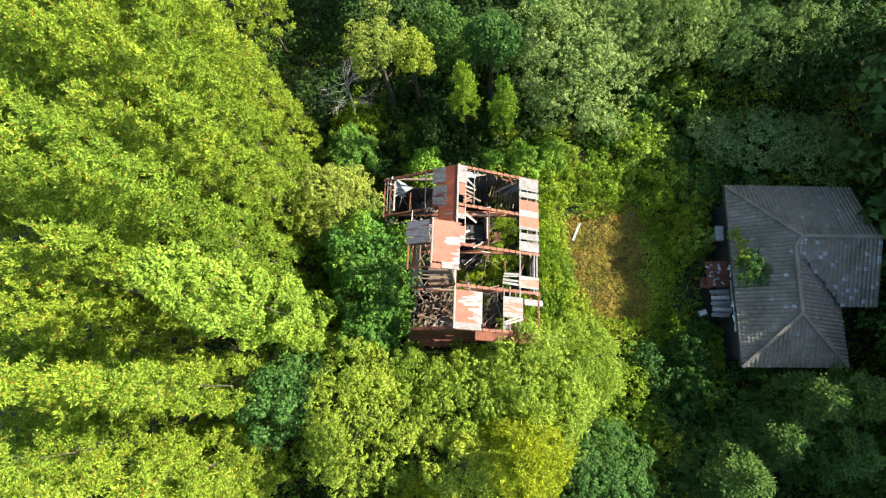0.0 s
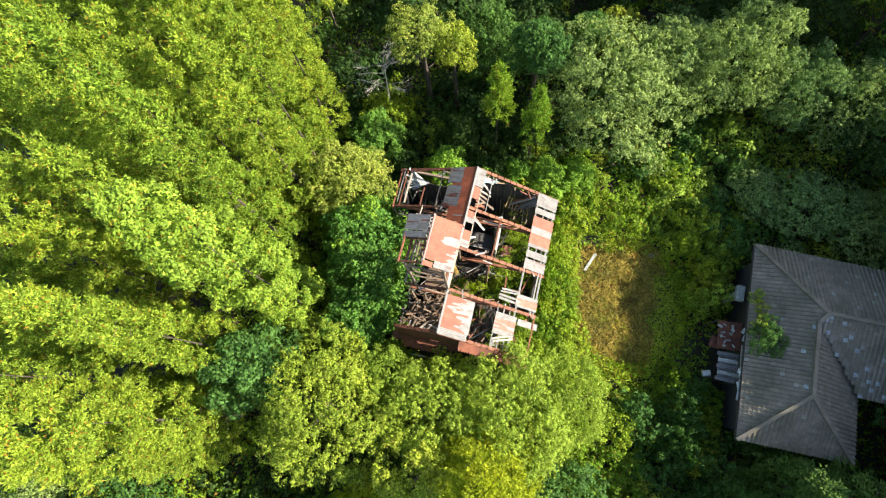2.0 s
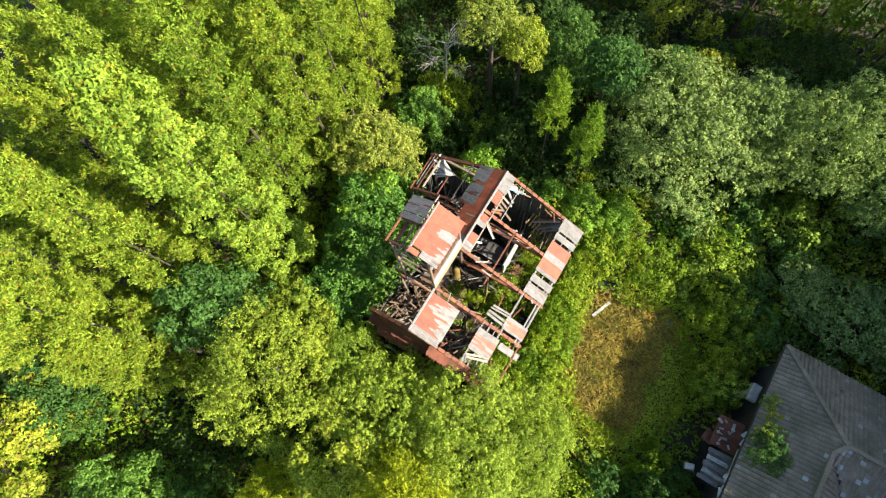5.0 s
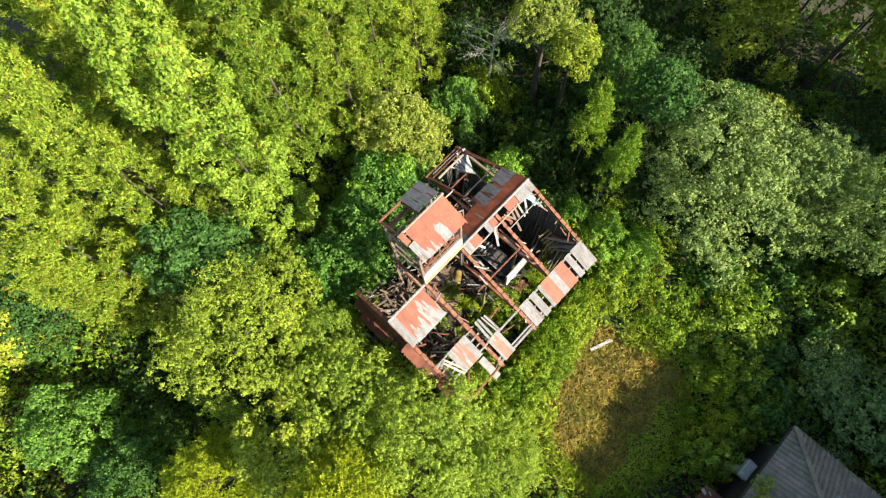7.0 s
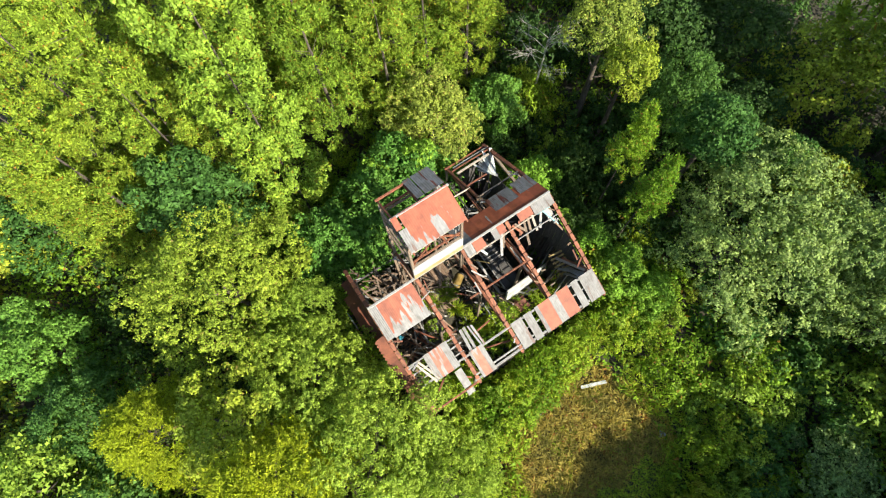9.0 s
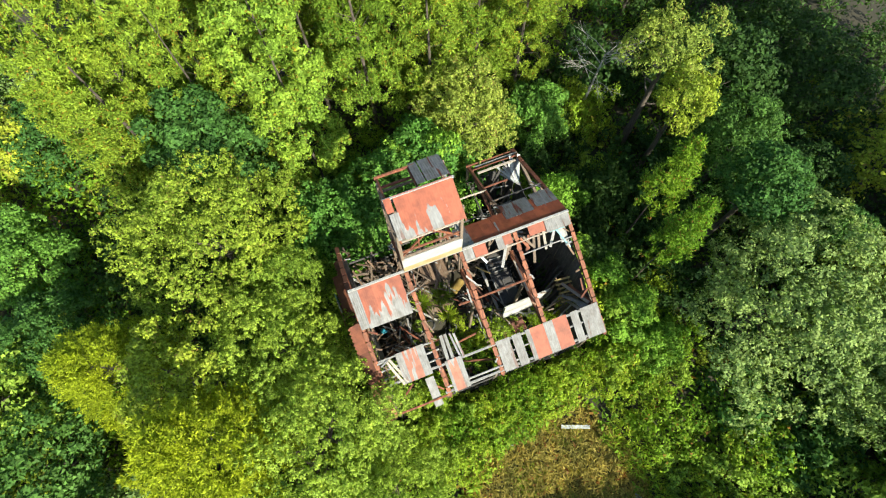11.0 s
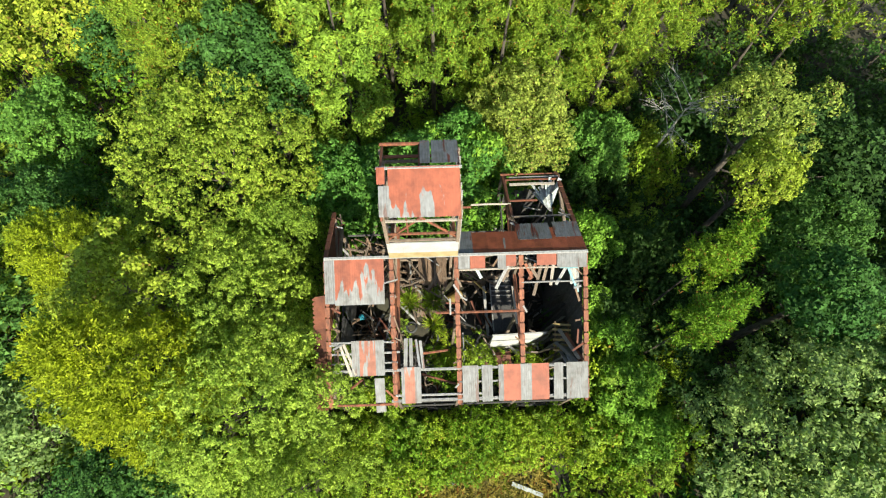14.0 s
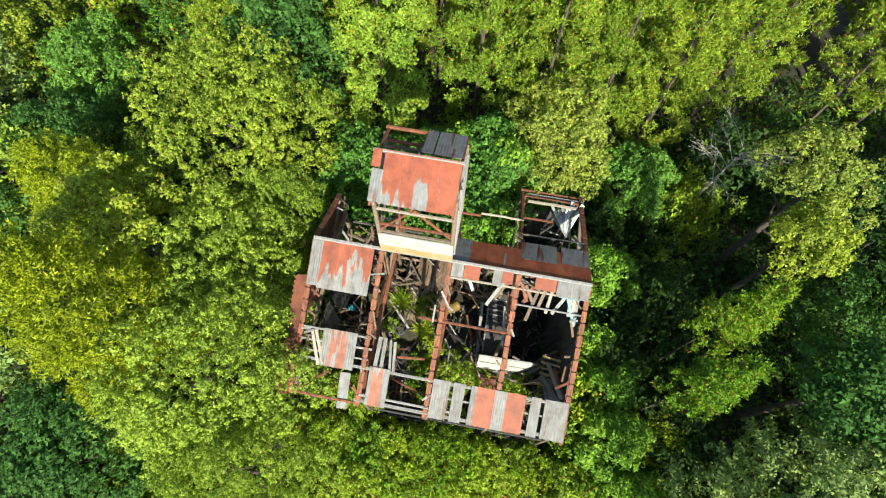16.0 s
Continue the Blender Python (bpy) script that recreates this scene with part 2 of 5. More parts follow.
def tufts(rng, centre, normal, count, length, width, dome=0.24, stretch=1.0, scatter=0.42):
    """Small domed tufts of 'count' leaves at twig ends, each tuft bulging towards its 'normal', the leaves lying along the bulge."""
    n = len(centre) * count
    c, d = np.repeat(centre, count, axis=0), np.repeat(normal, count, axis=0)
    big = np.repeat(rng.uniform(0.65, 1.3, (len(centre), 1)), count, axis=0) * dome
    out = unit(rng.normal(0, 0.75, (n, 3)) + d * 0.8)
    along = np.sum(out * d, axis=1, keepdims=True)
    at = c + (out + d * along * (stretch - 1.0)) * big * rng.uniform(0.72, 1.1, (n, 1))
    face = unit(out + np.array((0, 0, 0.25)) + rng.normal(0, scatter, (n, 3)))
    way = np.cross(face, rng.normal(0, 1, (n, 3)) + d * (stretch - 1.0) * 2.0)
    if stretch > 1.0:
        way = np.cross(way, face)
    way = unit(way)
    return leaves(rng, at - way * length * 0.45, way, face, length, width)


def tube(points, radii, sides=7):
    """Vertices and faces of a tapered tube along points."""
    verts, faces = [], []
    pts = [Vector(p) for p in points]
    for i, (p, r) in enumerate(zip(pts, radii)):
        d = (pts[min(i + 1, len(pts) - 1)] - pts[max(i - 1, 0)]).normalized()
        q = d.to_track_quat("Z", "Y")
        for k in range(sides):
            a = 2 * math.pi * k / sides
            verts.append(p + q @ Vector((math.cos(a) * r, math.sin(a) * r, 0)))
    for i in range(len(pts) - 1):
        for k in range(sides):
            a, b = i * sides + k, i * sides + (k + 1) % sides
            faces.append((a, b, b + sides, a + sides))
    faces.append(tuple(range(sides))[::-1])
    faces.append(tuple(range((len(pts) - 1) * sides, len(pts) * sides)))
    return verts, faces


def join(lists):
    verts, faces = [], []
    for v, f in lists:
        o = len(verts)
        verts += list(v)
        faces += [tuple(i + o for i in g) for g in f]
    return verts, faces


def beam_data(a, b, width, height, rng=None, wobble=0.0):
    """A squared timber from a to b with chamfered edges and slightly uneven ends."""
    a, b = Vector(a), Vector(b)
    d = (b - a).normalized()
    ref = Vector((0, 0, 1)) if abs(d.z) < 0.95 else Vector((1, 0, 0))
    s = d.cross(ref).normalized()
    u = s.cross(d).normalized()
    c = min(width, height) * 0.14
    w, h = width / 2, height / 2
    ring = [(-w + c, -h), (w - c, -h), (w, -h + c), (w, h - c), (w - c, h), (-w + c, h), (-w, h - c), (-w, -h + c)]
    verts, steps = [], 3
    for i in range(steps):
        p = a.lerp(b, i / (steps - 1))
        if rng is not None and wobble:
            p = p + s * rng.uniform(-wobble, wobble) + u * rng.uniform(-wobble, wobble)
        for x, y in ring:
            verts.append(p + s * x + u * y)
    faces = [tuple(range(8)), tuple(range((steps - 1) * 8, steps * 8))[::-1]]
    for i in range(steps - 1):
        for k in range(8):
            m, n = i * 8 + k, i * 8 + (k + 1) % 8
            faces.append((m, m + 8, n + 8, n))
    return verts, faces


def beam(name, a, b, width, height, mat, parent=None, label="", rng=None, wobble=0.0):
    v, f = beam_data(a, b, width, height, rng, wobble)
    return mesh_object(name, v, f, mat, parent, label)


def sheet(name, origin, along, across, length, width, mat, parent=None, label="", pitch=0.092, depth=0.004, sag=0.0, rng=None, ragged=0.0, curl=0.0):
    """A corrugated iron sheet: 'along' runs down the slope, 'across' over its waves; it has thickness, and can sag, curl and be torn at its end."""
    o, al, ac = Vector(origin), Vector(along).normalized(), Vector(across).normalized()
    nrm = ac.cross(al)
    if nrm.z < 0:
        nrm = -nrm
    cols = max(4, round(width / pitch * 4))
    rows = 2 if not (sag or curl) else 6
    top = []
    for j in range(cols + 1):
        s = j / cols
        wave = math.sin(s * width / pitch * 2 * math.pi) * depth
        cut = rng.uniform(0, ragged) if (rng is not None and ragged and j % 3 == 0) else 0.0
        line = []
        for i in range(rows):
            r = i / (rows - 1)
            p = o + al * (length * r - cut * r) + ac * (s * width) + nrm * (wave - sag * math.sin(r * math.pi) + curl * r * r * (0.3 + s))
            line.append(p)
        top.append(line)
    verts, faces = [], []
    for layer in (0, 1):
        for line in top:
            verts += [p - nrm * 0.004 * layer for p in line]
    step = rows
    half = (cols + 1) * rows
    for j in range(cols):
        for i in range(rows - 1):
            a = j * step + i
            faces.append((a, a + step, a + step + 1, a + 1))
            faces.append((half + a, half + a + 1, half + a + step + 1, half + a + step))
    for j in range(cols):
        for i in (0, rows - 1):
            a = j * step + i
            faces.append((a, a + step, half + a + step, half + a))
    for i in range(rows - 1):
        for j in (0, cols):
            a = j * step + i
            faces.append((a, a + 1, half + a + 1, half + a))
    return mesh_object(name, verts, faces, mat, parent, label, smooth=False)


# ---- ground ----
def ground_height(x, y):
    """Nearly level; gentle hollows and swells."""
    return 0.25 * noise.noise(Vector((x * 0.06, y * 0.06, 3.1))) + 0.07 * noise.noise(Vector((x * 0.35, y * 0.35, 7.7)))


def build_ground():
    near = np.linspace(-70, 70, 141)
    far = np.array([100, 160, 300, 700, 1500, 3000.0])
    axis = np.concatenate([-far[::-1], near, far])
    verts = [(x, y, ground_height(x, y)) for x in axis for y in axis]
    n = len(axis)
    faces = [(i * n + j, (i + 1) * n + j, (i + 1) * n + j + 1, i * n + j + 1) for i in range(n - 1) for j in range(n - 1)]
    ob = mesh_object("ground", verts, faces, M["soil"], smooth=True)
    tagged(ob, "dark leaf-littered soil under forest and scrub", "ground", kind="structure")


build_ground()


# ---- trees ----
def trunk_and_limbs(rng, height, radius, lean, limbs, reach, mat, parent):
    pts = [(lean[0] * s * s, lean[1] * s * s, height * s - 0.3 * (s == 0)) for s in np.linspace(0, 1, 6)]
    rad = [radius * (1.25 - s) + 0.02 for s in np.linspace(0, 1.05, 6)]
    parts = [tube(pts, rad, 8)]
    for _ in range(limbs):
        s = rng.uniform(0.4, 0.9)
        a = rng.uniform(0, 2 * math.pi)
        p0 = Vector((lean[0] * s * s, lean[1] * s * s, height * s))
        r = reach * rng.uniform(0.4, 0.6)
        p2 = p0 + Vector((math.cos(a) * r, math.sin(a) * r, r * rng.uniform(0.3, 0.8)))
        p1 = p0.lerp(p2, 0.5) + Vector((0, 0, -0.1 * r))
        parts.append(tube([p0, p1, p2], [radius * 0.45, radius * 0.28, 0.02], 5))
    v, f = join(parts)
    mesh_object("trunk", v, f, mat, parent, smooth=True)


def broad_crown(rng, r, bottom, top, lobes, twigs, per, leaf, mat, parent, open_part=0.0):
    """A domed crown of leafy lobes with gaps between them; each lobe carries leaf tufts at its twig ends."""
    centres, normals = [], []
    rot = rng.uniform(0, 6.28)
    for i in range(lobes):
        u = (i + 0.5) / lobes
        a = i * 2.39996 + rot + rng.normal(0, 0.3)
        el = math.asin(min(1, max(-0.3, 1 - u * 1.25)))
        if rng.random() < open_part:
            continue
        lump = 0.84 + 0.15 * math.sin(2 * a + rot) * math.cos(el) + rng.normal(0, 0.09)
        out = np.array((math.cos(a) * math.cos(el), math.sin(a) * math.cos(el), math.sin(el)))
        c = np.array((out[0] * r * lump, out[1] * r * lump, bottom + (top - bottom) * (0.36 + 0.56 * out[2] * lump)))
        cr = r * rng.uniform(0.2, 0.36) * (8 / lobes ** 0.5) ** 0.5
        n = max(4, int(twigs / lobes * rng.uniform(0.7, 1.3)))
        d = unit(rng.normal(0, 0.85, (n, 3)) + np.array((0, 0, 0.5)) + out * 0.6)
        rad = cr * rng.uniform(0.25, 1.1, (n, 1)) ** 0.5
        centres.append(c + d * rad * np.array((1, 1, 0.72)))
        normals.append(unit(d + np.array((0, 0, 0.5))))
    # sparser leaves deeper in the crown
    n = twigs // 7
    d = unit(rng.normal(0, 1, (n, 3)) + np.array((0, 0, 0.5)))
    centres.append(np.array((0, 0, bottom + (top - bottom) * 0.4)) + d * np.array((r, r, (top - bottom) * 0.5)) * rng.uniform(0.35, 0.8, (n, 1)))
    normals.append(unit(d + np.array((0, 0, 0.6))))
    q = tufts(rng, np.concatenate(centres), np.concatenate(normals), per, leaf, leaf * 0.85, leaf * 1.75)
    return leaf_object("crown", q, mat, parent)


def make_broad(seed, kind, height, r, bottom, lobes, twigs, per, leaf, label, name="broadleaf_tree", open_part=0.0, lean=(0, 0)):
    rng = np.random.default_rng(seed)
    e = thing(name, label, "tree")
    trunk_and_limbs(rng, bottom + (height - bottom) * 0.5, (0.018 if height < 15 else 0.009) * height, lean, 7, r * 0.8, M["bark"], e)
    broad_crown(rng, r, bottom, height, lobes, twigs, per, leaf, M[kind], e, open_part)
    return e


def sprays(rng, base, way, count, length, width, spread=0.95):
    """Feathery sprays: narrow fingers that fan out of each base round its 'way', a little open at the top."""
    n = len(base) * count
    b, w = np.repeat(base, count, axis=0), np.repeat(way, count, axis=0)
    size = np.repeat(rng.uniform(0.7, 1.3, (len(base), 1)), count, axis=0)
    out = unit(w + rng.normal(0, spread, (n, 3)))
    at = b + out * length * size * rng.uniform(0.05, 0.75, (n, 1)) + rng.normal(0, 0.05, (n, 3))
    face = unit(w * 0.6 + np.array((0, 0, 0.7)) + rng.normal(0, 0.45, (n, 3)))
    return leaves(rng, at, out, face, length * 0.8, width)


def make_conifer(seed, kind, height, r, bottom, boughs, per, label, name="cedar_tree", leaf=0.3, shape=0.6, fan=6, bough=0.4):
    """A cedar: a straight trunk and upturned boughs, each ending in a fan of feathery sprays with gaps between."""
    rng = np.random.default_rng(seed)
    e = thing(name, label, "tree")
    centres, normals = [], []
    limbs = [tube([(0, 0, -0.3), (0.05, 0, height * 0.5), (0, 0.03, height * 0.7)], [0.005 * height + 0.03, 0.0015 * height + 0.01, 0.006], 7)]
    k = 0
    while k < boughs:
        u = rng.uniform(0, 1)
        wide = (1 - u) ** shape
        if rng.random() > wide + 0.12:
            continue
        k += 1
        a, z = rng.uniform(0, 6.28), bottom + (height - bottom) * u
        ln = (r * wide + 0.15) * rng.uniform(0.62, 1.12)
        tip = np.array((math.cos(a) * ln, math.sin(a) * ln, z + 0.12 * ln))
        out = np.array((math.cos(a), math.sin(a), 0.0))
        side = np.array((-math.sin(a), math.cos(a), 0.0))
        if k % 9 == 0:
            limbs.append(tube([(0, 0, z - 0.25 * ln), tuple(tip * (0.6, 0.6, 1) - (0, 0, 0.22 * ln)), tuple(tip)], [0.018, 0.012, 0.006], 4))
        for _ in range(fan):
            back = rng.uniform(-0.1, 1.0) ** 1.0
            centres.append(tip - out * back * bough * 1.9 + side * rng.normal(0, bough * 0.6) + np.array((0, 0, rng.normal(0.0, 0.12) - 0.1 * back)))
            normals.append(out * 0.62 + side * rng.normal(0, 0.3) + np.array((0, 0, 0.72)))
    c, d = np.array(centres), unit(np.array(normals))
    q = sprays(rng, c, d, per, leaf, leaf * 0.42)
    top = np.array([(0, 0, height - 0.3 * k) for k in range(5)])
    tip = sprays(rng, top, np.tile((0, 0, 1.0), (5, 1)), per, leaf, leaf * 0.42, 0.5)
    leaf_object("crown", np.concatenate([q, tip]), M[kind], e)
    v, f = join(limbs)
    mesh_object("trunk", v, f, M["bark"], e)
    return e


def make_column(seed, kind, height, r, bottom, clumps, per, leaf, label, name):
    """A tall narrow tree wrapped in climbing vines from top to foot: bulging leafy clumps all round the stem."""
    rng = np.random.default_rng(seed)
    e = thing(name, label, "tree")
    trunk_and_limbs(rng, height * 0.8, 0.055, (0.2, 0.1), 3, r * 0.5, M["bark"], e)
    centres, normals = [], []
    for k in range(clumps):
        u, a = rng.uniform(0, 1), rng.uniform(0, 6.28)
        z = bottom + (height - bottom) * u
        reach = r * (1.0 - u ** 4) ** 0.5 * (0.86 + 0.2 * math.sin(z * 1.1 + 2.0 * math.sin(a))) * rng.uniform(0.8, 1.1)
        c = np.array((math.cos(a) * reach, math.sin(a) * reach, z))
        n = 12
        d = unit(rng.normal(0, 0.8, (n, 3)) + np.array((math.cos(a) * 0.7, math.sin(a) * 0.7, 0.5)))
        centres.append(c + d * rng.uniform(0.15, 0.5, (n, 1)))
        normals.append(d)
    q = tufts(rng, np.concatenate(centres), np.concatenate(normals), per, leaf, leaf * 0.8, leaf * 1.6)
    leaf_object("crown", q, M[kind], e)
    return e


used = {}


def plant(base, x, y, turn=0.0, size=1.0, tall=1.0, label="", group=""):
    """Sets a tree model down; the first use moves the model itself, later ones copy it."""
    m = pose(x, y, ground_height(x, y) - 0.05, 0, 0, turn) @ Matrix.Diagonal((size, size, size * tall, 1))
    if used.get(base.name):
        ob = copy_thing(base, m @ Matrix.Diagonal((*[1 / s for s in base.scale], 1)))
    else:
        used[base.name] = True
        ob = base
        ob.matrix_basis = m
    if label:
        tagged(ob, label)
    if group:
        tagged(ob, group=group)
    return ob


HOUSE_BOX = (-6.4, 6.4, -6.6, 6.4)
TILED_BOX = (17.6, 29.2, -7.6, 6.6)
CLEAR_C, CLEAR_R = (12.5, 0.7), (4.4, 5.0)


def in_box(x, y, box, pad=0.0):
    return box[0] - pad < x < box[1] + pad and box[2] - pad < y < box[3] + pad


def in_clearing(x, y, pad=0.0):
    return ((x - CLEAR_C[0]) / (CLEAR_R[0] + pad)) ** 2 + ((y - CLEAR_C[1]) / (CLEAR_R[1] + pad)) ** 2 < 1


tree_rng = np.random.default_rng(11)
CEDAR = "tall sunlit yellow-green cedar with dense feathery boughs"
cedars = [make_conifer(100 + k, "cedar", 25.0, 2.05 + 0.15 * k, 2.5, 185, 18, CEDAR, leaf=0.195, fan=9, bough=0.33) for k in range(3)]
shade_cedar = make_conifer(112, "cedar", 22.0, 2.4, 5.0, 90, 6, CEDAR, leaf=0.62, fan=4, bough=0.5)
far_cedars = [make_conifer(110 + k, "cedar", 22.0, 2.4, 5.0, 150, 14, CEDAR, leaf=0.25, fan=6, bough=0.36) for k in range(2)]
small_fir = make_conifer(120, "weed", 12.0, 1.05, 6.2, 105, 16, "slender golden-green young cedar among scrub", "young_cedar", 0.17, 0.55, 5, 0.26)
shade_fir = make_conifer(122, "conifer", 10.0, 1.5, 0.6, 150, 16, "dark green conifer with drooping feathery boughs", "conifer_tree", 0.17, 0.7, 5, 0.3)
gold_fir = make_conifer(121, "gold", 13.6, 3.2, 4.5, 300, 20, "golden-green cedar with a broad feathery crown", "golden_cedar", 0.165, 0.5, 8, 0.36)
lime_tall = make_column(130, "lime", 24.2, 1.75, 4.0, 230, 15, 0.15, "tall lime-green tree hung from top to foot with climbing vines", "vine_clad_tree")
olive_big = make_broad(131, "olive", 11.6, 4.3, 2.5, 84, 2500, 18, 0.112, "broad olive-green tree with a rounded speckled crown", "olive_tree")
olive_small = make_broad(132, "ashen", 9.0, 2.9, 2.0, 54, 1500, 15, 0.125, "dull olive-grey tree with fine small leaves", "small_leaved_tree")
bright_big = make_broad(133, "bright", 11.0, 4.5, 2.0, 84, 2500, 19, 0.108, "bright green spreading tree in full leaf", "spreading_tree")
grey_big = make_broad(134, "grey", 12.6, 4.8, 2.5, 84, 2300, 15, 0.14, "silvery green oak with a wide clumped crown", "oak_tree", open_part=0.2)
deep_mid = make_broad(135, "leafy", 7.2, 2.6, 1.0, 30, 640, 15, 0.19, "deep green broad-leaved tree growing against the barn", "broadleaf_tree")
deep_big = make_broad(136, "deep", 10.5, 4.0, 2.0, 56, 1250, 14, 0.19, "dark green shaded forest tree", "forest_tree", open_part=0.08)
ashen_tall = make_broad(152, "ashen", 12.8, 2.3, 8.6, 40, 800, 14, 0.115, "tall ashen-green tree with a thin high crown", "small_leaved_tree", open_part=0.35)
vine_tall = make_broad(153, "olive", 11.6, 2.0, 7.6, 34, 520, 14, 0.15, "tall thin tree with yellow-green leaves on long branches", "forest_tree", open_part=0.4)
leafy_tall = make_broad(154, "deep", 10.9, 1.7, 7.0, 30, 520, 14, 0.16, "deep green tree with a small high crown", "forest_tree", open_part=0.15)
fresh_small = make_broad(151, "fresh", 6.0, 1.7, 1.5, 24, 420, 14, 0.17, "fresh green leafy sapling growing against the barn", "sapling", open_part=0.1)
glossy_tree = make_broad(139, "deep", 12.6, 2.2, 4.0, 40, 800, 14, 0.2, "deep green glossy-leaved tree between cedars and barn", "broadleaf_tree")
leaf_tree = make_broad(138, "leafy", 7.4, 2.6, 1.5, 40, 900, 15, 0.16, "fresh green leafy tree in the forest edge", "broadleaf_tree", open_part=0.1)
wood = [make_broad(140 + k, kind, 11.0, 4.0, 2.0, 40, 560, 11, 0.28, label, "woodland_tree", 0.08) for k, (kind, label) in enumerate((
    ("olive", "olive-green woodland tree with a rounded crown"), ("bright", "bright green woodland tree in full leaf"),
    ("grey", "silvery green woodland tree with a loose crown"), ("dark", "woodland tree in full leaf, foliage darkened for shade")))]

for x, y, model, size, tall in (
        (-10.3, -5.2, lime_tall, 1.0, 1.0), (-9.4, 4.2, olive_small, 1.0, 0.95), (-5.8, -11.2, olive_big, 0.95, 1.12), (-10.6, -9.9, glossy_tree, 1.0, 1.0),
        (5.3, -9.0, bright_big, 0.88, 1.1), (0.5, -9.7, bright_big, 0.74, 1.2), (8.9, -7.4, bright_big, 0.58, 1.3), (-2.9, -8.5, bright_big, 0.42, 1.9),
        (4.3, -12.9, gold_fir, 1.0, 1.0), (0.8, -13.6, vine_tall, 0.95, 1.05), (-1.4, -17.6, gold_fir, 0.9, 0.8),
        (7.6, 14.2, grey_big, 0.95, 0.98), (11.6, 16.9, grey_big, 0.75, 1.14), (16.0, 18.4, grey_big, 0.74, 1.3), (20.8, 18.2, grey_big, 0.6, 1.2), (25.4, 18.0, grey_big, 0.6, 1.15),
        (0.2, 11.2, small_fir, 1.0, 1.0), (3.0, 10.1, small_fir, 0.92, 1.08), (-6.2, 14.6, ashen_tall, 0.92, 1.06), (-3.8, 14.4, vine_tall, 0.78, 1.2),
        (2.2, 15.3, leafy_tall, 1.0, 1.0), (5.2, 18.8, leafy_tall, 0.7, 1.1), (-1.6, 18.2, deep_big, 0.7, 1.1), (-5.9, -2.2, deep_mid, 1.0, 1.05), (-8.7, 8.6, deep_mid, 0.72, 1.2),
        (-7.0, 0.9, deep_mid, 1.0, 1.05), (-6.0, -5.2, deep_mid, 0.9, 1.1), (4.7, 8.3, fresh_small, 0.8, 1.0), (2.5, 8.0, fresh_small, 0.75, 1.0), (-2.7, 7.5, fresh_small, 0.8, 1.25), (0.3, 7.4, fresh_small, 0.7, 0.9),
        (-2.7, -5.0, fresh_small, 0.45, 1.6), (-6.9, 1.9, fresh_small, 0.85, 1.5), (-5.0, -3.8, fresh_small, 0.7, 1.45), (-8.2, -0.8, fresh_small, 0.8, 1.3), (-4.5, 1.3, fresh_small, 0.8, 1.25), (-4.3, -0.6, fresh_small, 0.7, 1.1), (7.0, 9.6, fresh_small, 0.7, 0.9),
        (22.9, -9.1, shade_fir, 1.7, 0.52), (25.9, -8.9, shade_fir, 1.8, 0.46), (21.0, -11.4, shade_fir, 1.7, 0.45), (24.6, -12.2, shade_fir, 1.8, 0.46), (28.9, -9.8, shade_fir, 1.8, 0.5), (28.0, -13.0, shade_fir, 1.8, 0.5),
        (27.0, 17.0, wood[3], 0.75, 1.0), (31.5, 16.0, wood[3], 1.0, 0.9),
        (24.0, 10.6, wood[2], 0.72, 0.5), (28.4, 9.8, wood[2], 0.66, 0.5), (20.4, 11.4, wood[2], 0.5, 0.5), (33.0, -4.5, deep_big, 1.0, 0.9), (18.0, -13.6, shade_fir, 1.7, 0.5),
        (9.5, -14.5, deep_big, 0.8, 0.7), (-10.2, -22.4, leaf_tree, 0.95, 1.0), (-5.2, -21.6, deep_big, 0.6, 1.1)):
    plant(model, x, y, tree_rng.uniform(0, 360), size, tall)

for x, y in ((-14.0, -15.6), (-17.0, -16.4)):
    plant(cedars[0], x, y, tree_rng.uniform(0, 360), 0.95, 0.9, group="cedar plantation")

# cedar plantation to the west: its eastern edge stands open to the sun, with a recess behind the vine-clad tree
placed = []
for gx in np.arange(-36.4, -12.5, 3.3):
    for gy in np.arange(-13.4, 30, 3.3):
        x, y = gx + tree_rng.uniform(-0.5, 0.5), gy + tree_rng.uniform(-0.7, 0.7)
        if x < -27 and y < 2:
            continue
        if x > -16.3 and -8.9 < y < -3.6:
            continue
        if y > 13 and x > -15.5:
            continue
        if y > 3 and x < -15 and tree_rng.random() < 0.16:
            continue
        placed.append((x, y))
        model = far_cedars[int(tree_rng.integers(2))] if x < -22 or y > 20 else cedars[int(tree_rng.integers(3))]
        plant(model, x, y, tree_rng.uniform(0, 360), tree_rng.uniform(0.9, 1.05), tree_rng.uniform(0.93, 1.05), group="cedar plantation")

